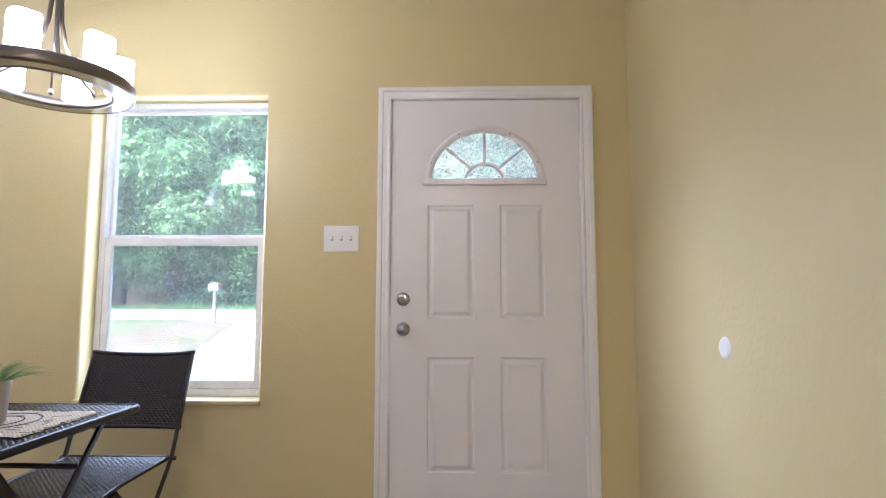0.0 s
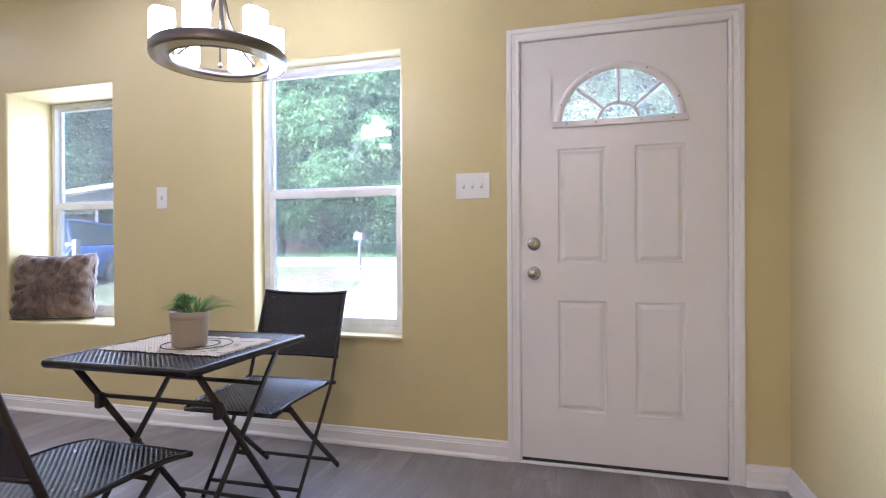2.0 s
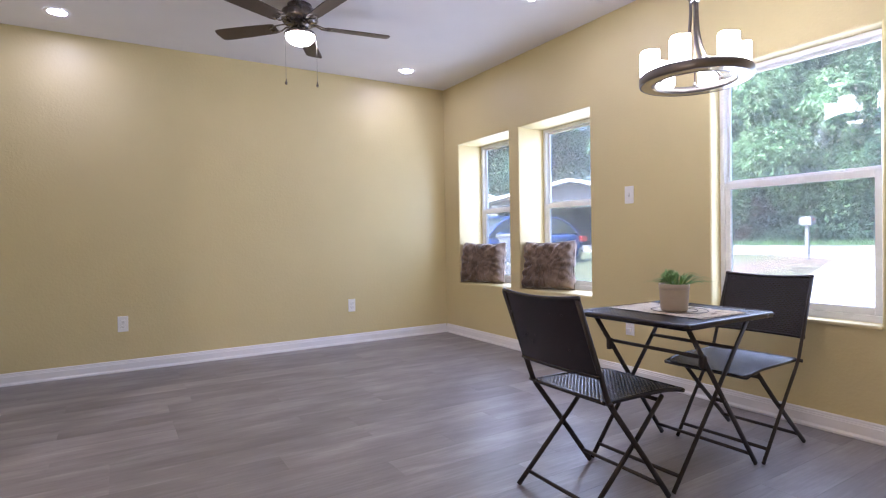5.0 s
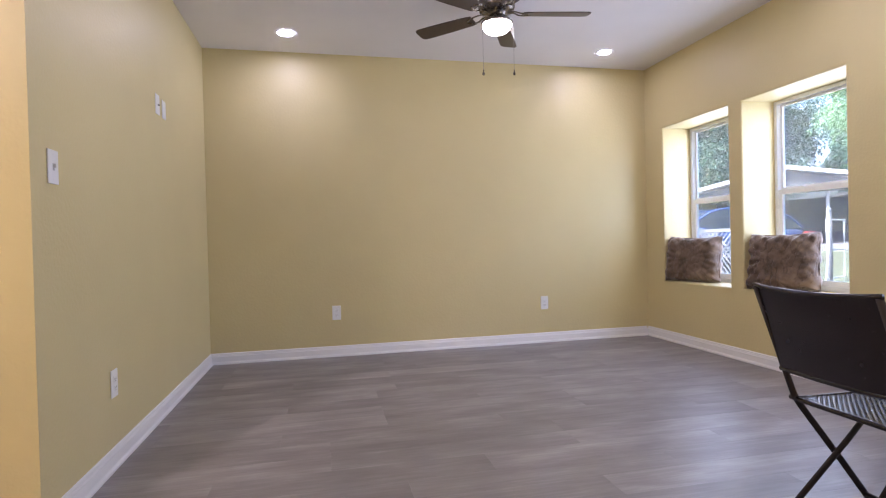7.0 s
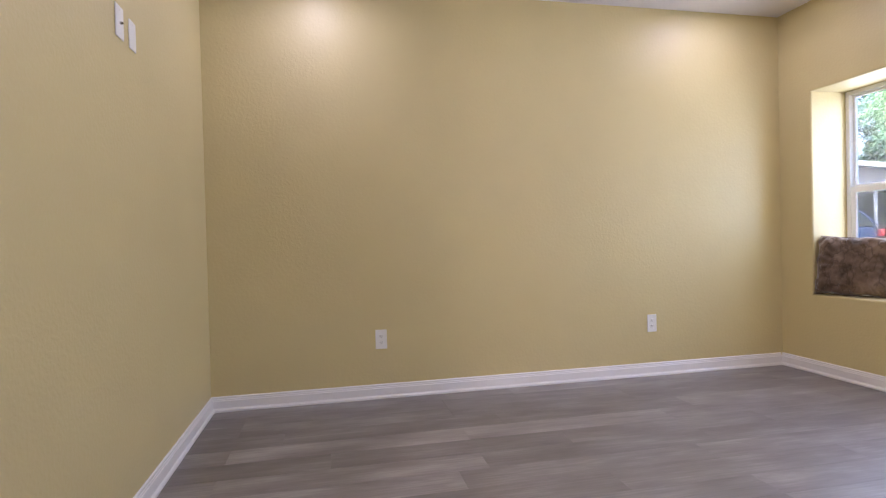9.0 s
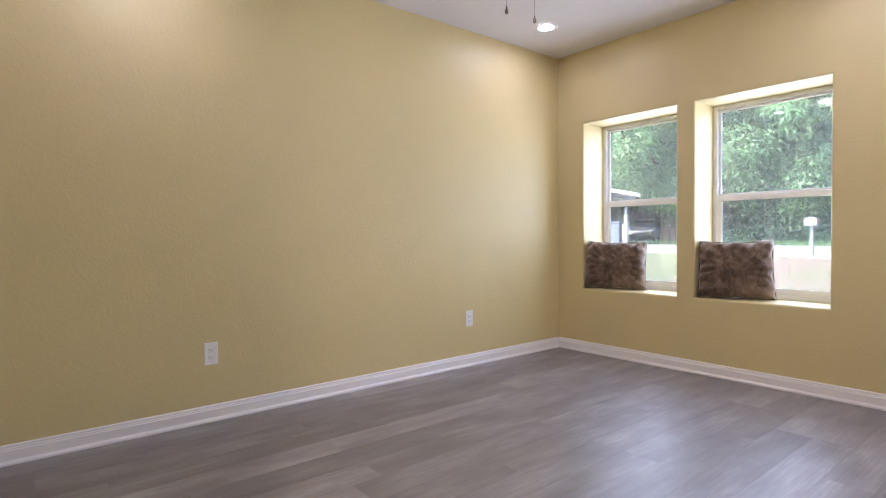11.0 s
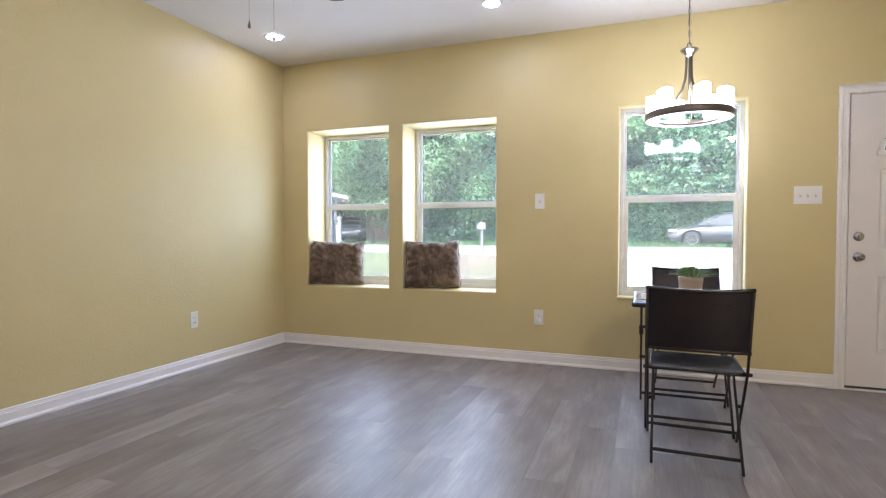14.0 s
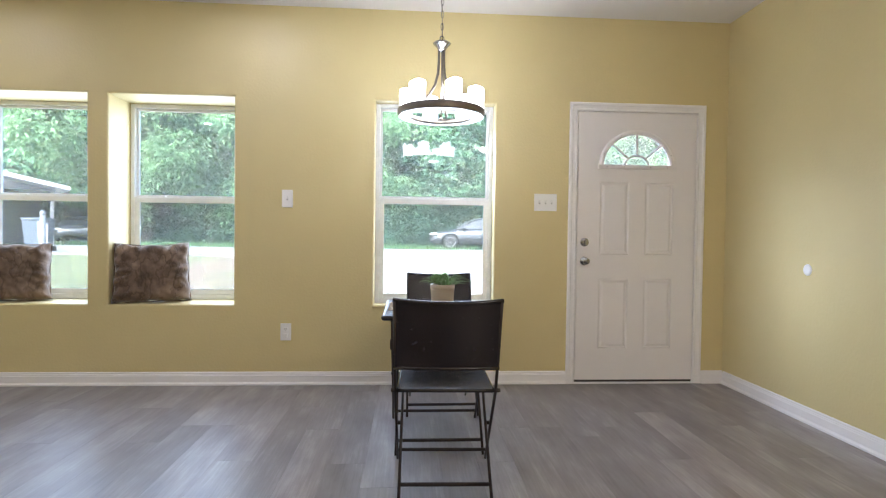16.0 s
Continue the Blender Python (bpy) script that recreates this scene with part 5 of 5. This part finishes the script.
bn = thing("wheelie_bin", "dark grey wheeled refuse bin by carport", "bin", pose(-12.6, 16.2, gz(0, 16.2)))
bm = boxed(-0.29, 0.29, -0.33, 0.33, 0.05, 0.98, 0.03)
for v in bm.verts:
    k = 0.78 + 0.22 * v.co.z
    v.co.x *= k
    v.co.y *= k
part("body", bm, BIN, bn)
part("lid", boxed(-0.31, 0.31, -0.36, 0.36, 0.98, 1.06, 0.025), BIN, bn)
for s in (-1, 1):
    part("wheel", lathe(bmesh.new(), [(0.0, 0.03), (0.10, 0.03), (0.10, -0.03), (0.0, -0.03)], 16, m=Matrix.Translation((s * 0.27, 0.27, 0.10)) @ Matrix.Rotation(radians(90), 4, "Y")), RUBBER, bn)


# houses
def gable_house(at, w, d, eave, ridge, wallm, roofm, label, openings, carport=False, open_to=None):
    """A low house, gable along local x; front at local y = 0 facing -y."""
    h = thing("house", label, "house", at)
    if not carport:
        bm = bmesh.new()
        x0 = -w / 2 if open_to is None else open_to
        box(bm, x0, w / 2, 0, d, -0.3, eave)
        if open_to is not None:
            box(bm, -w / 2, x0, d - 0.2, d, -0.3, eave)
            for px in (-w / 2 + 0.1, (x0 - w / 2) / 2):
                part("post", boxed(px - 0.07, px + 0.07, 0.1, 0.24, -0.3, eave), BIN, h)
        part("wall", bm, wallm, h)
    else:
        bm = bmesh.new()
        box(bm, -w / 2, w / 2, d - 0.2, d, -0.3, eave)
        box(bm, -w / 2, -w / 2 + 0.2, d * 0.45, d - 0.2, -0.3, eave)
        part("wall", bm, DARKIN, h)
        for px in (-w / 2 + 0.1, -w / 6, w / 6, w / 2 - 0.1):
            part("post", boxed(px - 0.06, px + 0.06, 0.1, 0.22, -0.3, eave), wallm, h)
        part("beam", boxed(-w / 2, w / 2, 0.08, 0.24, eave - 0.02, eave + 0.20), wallm, h)
    bm = bmesh.new()
    o = 0.45
    pr = [(-w / 2 - o, eave + 0.02), (0, ridge), (w / 2 + o, eave + 0.02), (w / 2 + o, eave + 0.17), (0, ridge + 0.16), (-w / 2 - o, eave + 0.17)]
    a = [bm.verts.new((px, -o, pz)) for px, pz in pr]
    b = [bm.verts.new((px, d + o, pz)) for px, pz in pr]
    for k in range(6):
        q = (k + 1) % 6
        bm.faces.new((a[k], b[k], b[q], a[q]))
    for r, fl in ((a, False), (b, True)):
        for q in ((0, 1, 4, 5), (1, 2, 3, 4)):
            bm.faces.new([r[i] for i in (q[::-1] if fl else q)])
    bmesh.ops.recalc_face_normals(bm, faces=bm.faces)
    part("roof", bm, roofm, h)
    bm = bmesh.new()
    for yy in (0.0, 0.12):
        bm.faces.new([bm.verts.new(p) for p in ((-w / 2, yy, eave), (w / 2, yy, eave), (0, yy, ridge - 0.02))])
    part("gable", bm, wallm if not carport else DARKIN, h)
    for x, z0, z1, ww in openings:
        wn_ = part("window", boxed(x - ww / 2, x + ww / 2, -0.03, 0.02, z0, z1), CAR_GLASS, h)
        bm = bmesh.new()
        box(bm, x - ww / 2 - 0.07, x + ww / 2 + 0.07, -0.06, -0.001, z1, z1 + 0.08)
        box(bm, x - ww / 2 - 0.07, x + ww / 2 + 0.07, -0.08, -0.001, z0 - 0.08, z0)
        box(bm, x - ww / 2 - 0.07, x - ww / 2, -0.06, -0.001, z0, z1)
        box(bm, x + ww / 2, x + ww / 2 + 0.07, -0.06, -0.001, z0, z1)
        box(bm, x - 0.025, x + 0.025, -0.05, -0.031, z0, z1)
        part("frame", bm, SIDING, wn_)
    return h


gable_house(pose(-19.0, 19.2, 0.45, 0, 0, 38), 8.5, 6.0, 2.35, 3.35, MAILG, ROOFM, "open carport with pale metal gable roof", [], True)
gable_house(pose(-25.5, 14.0, 0.45, 0, 0, 55), 9.0, 8.0, 2.5, 4.2, SIDING, ROOFM, "white low house with pale gable roof", [(-2.2, 1.0, 2.0, 1.2), (2.0, 1.0, 2.0, 1.2)])
gable_house(pose(-19.5, 30.5, 0.6, 0, 0, 22), 12.0, 7.0, 2.3, 3.4, BRICK, DARKROOF, "dull red brick low house with dark roof", [(2.3, 1.1, 1.9, 1.0)], False, 0.8)
car(pose(-20.9, 32.3, 0.6, 0, 0, 112), CAR_SILVER, "dark car standing under the brick house carport", 1.5, 0.3)


# trees
def leaf_cloud(blobs, count, size, rng, spray=0.60, per=18):
    """Layered sprays of small folded leaves on the outer shell of overlapping blobs: vertices and faces."""
    tot = sum(b[3] ** 2 for b in blobs)
    gen = np.random.default_rng(rng.randrange(10 ** 6))

    def unit(v):
        return v / np.linalg.norm(v, axis=-1, keepdims=True)

    allv = []
    for cx, cy, cz, r, sq in blobs:
        n = int(count * r * r / tot / per)
        if not n:
            continue
        d = unit(gen.normal(size=(n, 3)))
        lump = 1 + 0.20 * np.sin(3.1 * d[:, 0] + cx) * np.sin(2.7 * d[:, 1] + cy) + 0.14 * np.sin(6.3 * d[:, 2] + 4.9 * d[:, 0] + cz)
        rr = r * (1.0 - np.abs(gen.normal(0, 0.20, n))) * lump
        p = np.array([cx, cy, cz]) + d * np.array([1, 1, sq]) * rr[:, None]
        up = unit(d * 0.75 + np.array([0, 0, 0.75]) + gen.normal(0, 0.28, (n, 3)))
        a = unit(np.cross(up, gen.normal(size=(n, 3))))
        b = np.cross(up, a)
        rad = spray * gen.uniform(0.6, 1.25, n)[:, None] * np.sqrt(gen.uniform(0.02, 1, (n, per)))
        ang = gen.uniform(0, 2 * np.pi, (n, per))
        out = a[:, None] * np.cos(ang)[..., None] + b[:, None] * np.sin(ang)[..., None]
        q = p[:, None] + out * rad[..., None] - np.array([0, 0, 1.0]) * (0.45 * rad ** 2 / spray)[..., None] + up[:, None] * gen.normal(0, 0.05, (n, per))[..., None]
        nn = unit(up[:, None] + gen.normal(0, 0.33, (n, per, 3)))
        la = unit(out + gen.normal(0, 0.5, (n, per, 3)))
        lb = np.cross(nn, la)
        s = (size * gen.uniform(0.6, 1.3, (n, per)))[..., None]
        leaf = np.stack([q - la * s * 0.5, q - lb * s * 0.24 + nn * s * 0.06, q + la * s * 0.6 - np.array([0, 0, 0.18]) * s, q + lb * s * 0.24 + nn * s * 0.06], 2)
        allv.append(leaf.reshape(-1, 4, 3))
    v = np.concatenate(allv)
    base = np.arange(len(v))[:, None, None] * 4
    f = (base + np.array([[0, 1, 2], [0, 2, 3]])[None]).reshape(-1, 3)
    return v.reshape(-1, 3), f


def leaf_object(name, cloud, mat):
    v, f = cloud
    me = bpy.data.meshes.new(name)
    me.vertices.add(len(v))
    me.vertices.foreach_set("co", v.ravel())
    me.loops.add(f.size)
    me.loops.foreach_set("vertex_index", f.ravel().astype(np.int32))
    me.polygons.add(len(f))
    me.polygons.foreach_set("loop_start", np.arange(0, f.size, 3, dtype=np.int32))
    me.update(calc_edges=True)
    me.materials.append(mat)
    return new(name, me)


def tree(x, y, height, spread, mat, seed, lean=0.0, leaves=5200, size=0.34, low=0.28):
    rng = random.Random(seed)
    z = gz(x, y)
    t = thing("tree", "tall leafy deciduous tree with spreading crown" if height > 9 else "smaller leafy tree with light green crown", "tree", pose(x, y, z), "trees beyond the road")
    bm = bmesh.new()
    top = Vector((lean, 0, height * 0.8))
    r0 = 0.022 * height
    path = [Vector((lean * k / 6 + rng.uniform(-0.12, 0.12), rng.uniform(-0.12, 0.12), height * 0.8 * k / 6 - (0.2 if k == 0 else 0))) for k in range(7)]
    n = 10
    rings = []
    for k, p in enumerate(path):
        r = r0 * (1.25 if k == 0 else 1 - 0.13 * k)
        rings.append([bm.verts.new(p + Vector((r * math.cos(2 * math.pi * i / n), r * math.sin(2 * math.pi * i / n), 0))) for i in range(n)])
    for a, b in zip(rings, rings[1:]):
        for i in range(n):
            j = (i + 1) % n
            bm.faces.new((a[i], a[j], b[j], b[i]))
    blobs = []
    for k in range(11):
        f = low + (0.95 - low) * (k + 0.5) / 11
        az = k * 2.4 + rng.uniform(-0.4, 0.4)
        reach = spread * (0.45 + 0.5 * math.sin(math.pi * min(1, (1.08 - f) * 1.15))) * rng.uniform(0.7, 1.05)
        src = path[min(6, int(f * 6))]
        end = Vector((lean * f + reach * math.cos(az), reach * math.sin(az), height * f + rng.uniform(0.0, 0.8)))
        start = Vector((src.x, src.y, max(0.5, height * f * 0.72)))
        midp = (start + end) / 2 + Vector((0, 0, 0.25))
        rad = r0 * 0.34
        prev = None
        for p, rr in ((start, rad), (midp, rad * 0.7), (end, rad * 0.25)):
            ring = [bm.verts.new(p + Vector((rr * math.cos(2 * math.pi * i / 6), rr * math.sin(2 * math.pi * i / 6) * 0.7, rr * math.sin(2 * math.pi * i / 6)))) for i in range(6)]
            if prev:
                for i in range(6):
                    j = (i + 1) % 6
                    bm.faces.new((prev[i], prev[j], ring[j], ring[i]))
            prev = ring
        blobs.append((end.x, end.y, end.z, spread * rng.uniform(0.36, 0.54), rng.uniform(0.7, 0.95)))
        if k % 2:
            blobs.append(((end.x + start.x) / 2, (end.y + start.y) / 2, (end.z + start.z) / 2 + 0.6, spread * rng.uniform(0.28, 0.42), 0.8))
    for k in range(9):
        az, zz = 2.1 * k + rng.uniform(-0.3, 0.3), height * (max(0.12, low * 0.8) + 0.05 * k)
        blobs.append((1.1 * math.cos(az), 1.1 * math.sin(az), zz, spread * rng.uniform(0.24, 0.34), 0.85))
    blobs.append((lean, 0, height * 0.93, spread * 0.42, 0.8))
    part("trunk", bm, BARK, t, "grey-brown trunk and limbs", True)
    crown = leaf_object("crown", leaf_cloud(blobs, leaves, size, rng), mat)
    crown.parent = t
    tagged(crown, "dense green leaves")
    return t


spots = [(-15.4, 24.8, 10.0, 3.9, LEAVES_B, 0.30), (-11.0, 26.2, 9.6, 3.4, LEAVES_B, 0.24), (-8.0, 29.0, 11.6, 4.6, LEAVES_A, 0.16), (-4.2, 28.2, 12.0, 4.4, LEAVES_B, 0.12), (0.2, 29.2, 14.0, 4.9, LEAVES_A, 0.12), (4.6, 28.2, 12.5, 4.6, LEAVES_A, 0.12), (9.0, 29.5, 14.0, 5.0, LEAVES_B, 0.14), (14.0, 29.5, 13.0, 5.0, LEAVES_A, 0.14),
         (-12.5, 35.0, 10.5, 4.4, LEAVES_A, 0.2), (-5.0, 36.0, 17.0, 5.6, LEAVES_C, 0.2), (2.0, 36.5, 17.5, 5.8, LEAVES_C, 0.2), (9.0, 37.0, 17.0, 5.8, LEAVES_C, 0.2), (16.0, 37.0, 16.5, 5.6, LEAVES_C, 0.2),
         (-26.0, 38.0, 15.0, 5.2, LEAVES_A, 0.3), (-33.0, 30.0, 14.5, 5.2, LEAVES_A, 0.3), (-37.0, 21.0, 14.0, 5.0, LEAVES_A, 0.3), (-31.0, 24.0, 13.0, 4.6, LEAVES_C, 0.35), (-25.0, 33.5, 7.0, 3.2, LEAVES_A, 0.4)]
for k, (x, y, h, s, mat, low) in enumerate(spots):
    tree(x, y, h, s, mat, 40 + k, random.Random(k).uniform(-0.8, 0.8), 78000 if y < 31 else 22000, 0.22 if y < 31 else 0.38, low)

rng = random.Random(77)
blobs = []
for k in range(64):
    x = -14 + 0.5 * k + rng.uniform(-0.5, 0.5)
    y = 25.6 + rng.uniform(0, 1.6)
    r = rng.uniform(0.8, 1.5)
    blobs.append((x, y, gz(x, y) + r * 0.55, r, 0.8))
for k in range(40):
    x = -14 + 0.8 * k + rng.uniform(-0.5, 0.5)
    y = 27.6 + rng.uniform(0, 1.6)
    r = rng.uniform(1.3, 2.1)
    blobs.append((x, y, gz(x, y) + r * 0.9 + rng.uniform(0, 1.0), r, 0.9))
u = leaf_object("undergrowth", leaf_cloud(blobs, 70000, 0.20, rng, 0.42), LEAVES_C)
tagged(u, "dense dark green undergrowth along the road", "bushes", kind="stuff")
blobs = []
for k in range(70):
    x = -34 + 0.95 * k + rng.uniform(-0.6, 0.6)
    for lift in ((1.5, 3.8) if x < -15 else (1.5, 4.5, 7.5, 9.0)):
        r = rng.uniform(1.9, 2.7)
        blobs.append((x + rng.uniform(-0.8, 0.8), 43 + rng.uniform(-1.5, 1.5) - 0.10 * abs(x + 3), 0.5 + lift + rng.uniform(-0.8, 1.2), r, 0.9))
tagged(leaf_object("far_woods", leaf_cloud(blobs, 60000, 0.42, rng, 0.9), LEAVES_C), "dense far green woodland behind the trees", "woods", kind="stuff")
bm = bmesh.new()
for k in range(5200):
    x, y = rng.uniform(-16, 14), 22.2 + abs(rng.gauss(0, 1.6))
    z = gz(x, y)
    hgt = rng.uniform(0.08, 0.26)
    a = rng.uniform(0, 6.28)
    w = 0.03
    bm.faces.new([bm.verts.new(p) for p in ((x - w * math.cos(a), y - w * math.sin(a), z - 0.02), (x + w * math.cos(a), y + w * math.sin(a), z - 0.02), (x + rng.uniform(-0.06, 0.06), y + rng.uniform(-0.05, 0.05), z + hgt))])
tagged(link("grass_verge", bm, LEAVES_B), "uncut green grass along the far verge", "grass", kind="stuff")

# ---- floor planks ----
PW, PL = 0.182, 1.22
plank_mesh = {}


def plank_data(length, width):
    key = (round(length, 3), round(width, 3))
    if key not in plank_mesh:
        b = bmesh.new()
        c, w, l = 0.0004, width / 2 - 0.0001, length / 2 - 0.0001
        lo = [b.verts.new((sx * w, sy * l, -0.0075)) for sx, sy in ((-1, -1), (1, -1), (1, 1), (-1, 1))]
        mi = [b.verts.new((sx * w, sy * l, -0.0005)) for sx, sy in ((-1, -1), (1, -1), (1, 1), (-1, 1))]
        hi = [b.verts.new((sx * (w - c), sy * (l - c), 0.0)) for sx, sy in ((-1, -1), (1, -1), (1, 1), (-1, 1))]
        for p, q in ((lo, mi), (mi, hi)):
            for k in range(4):
                j = (k + 1) % 4
                b.faces.new((p[k], p[j], q[j], q[k]))
        b.faces.new(hi)
        me = bpy.data.meshes.new("plank")
        b.normal_update()
        b.to_mesh(me)
        b.free()
        me.materials.append(WOOD)
        plank_mesh[key] = me
    return plank_mesh[key]


rng = random.Random(21)
x = XL - 0.02
row = 0
while x < XR + 0.02:
    cx = x + PW / 2
    y_lo = YB - 0.03 if cx < XE - 0.05 else YR - 0.03
    y_hi = YF + 0.02
    y = y_lo - rng.choice((0.2, 0.45, 0.7, 0.95, 1.1))
    while y < y_hi:
        a, b = max(y, y_lo), min(y + PL, y_hi)
        if b - a > 0.04:
            ob = new("plank", plank_data(b - a, PW))
            ob.location = (cx, (a + b) / 2, 0)
            ob.parent = floor
        y += PL
    x += PW
    row += 1
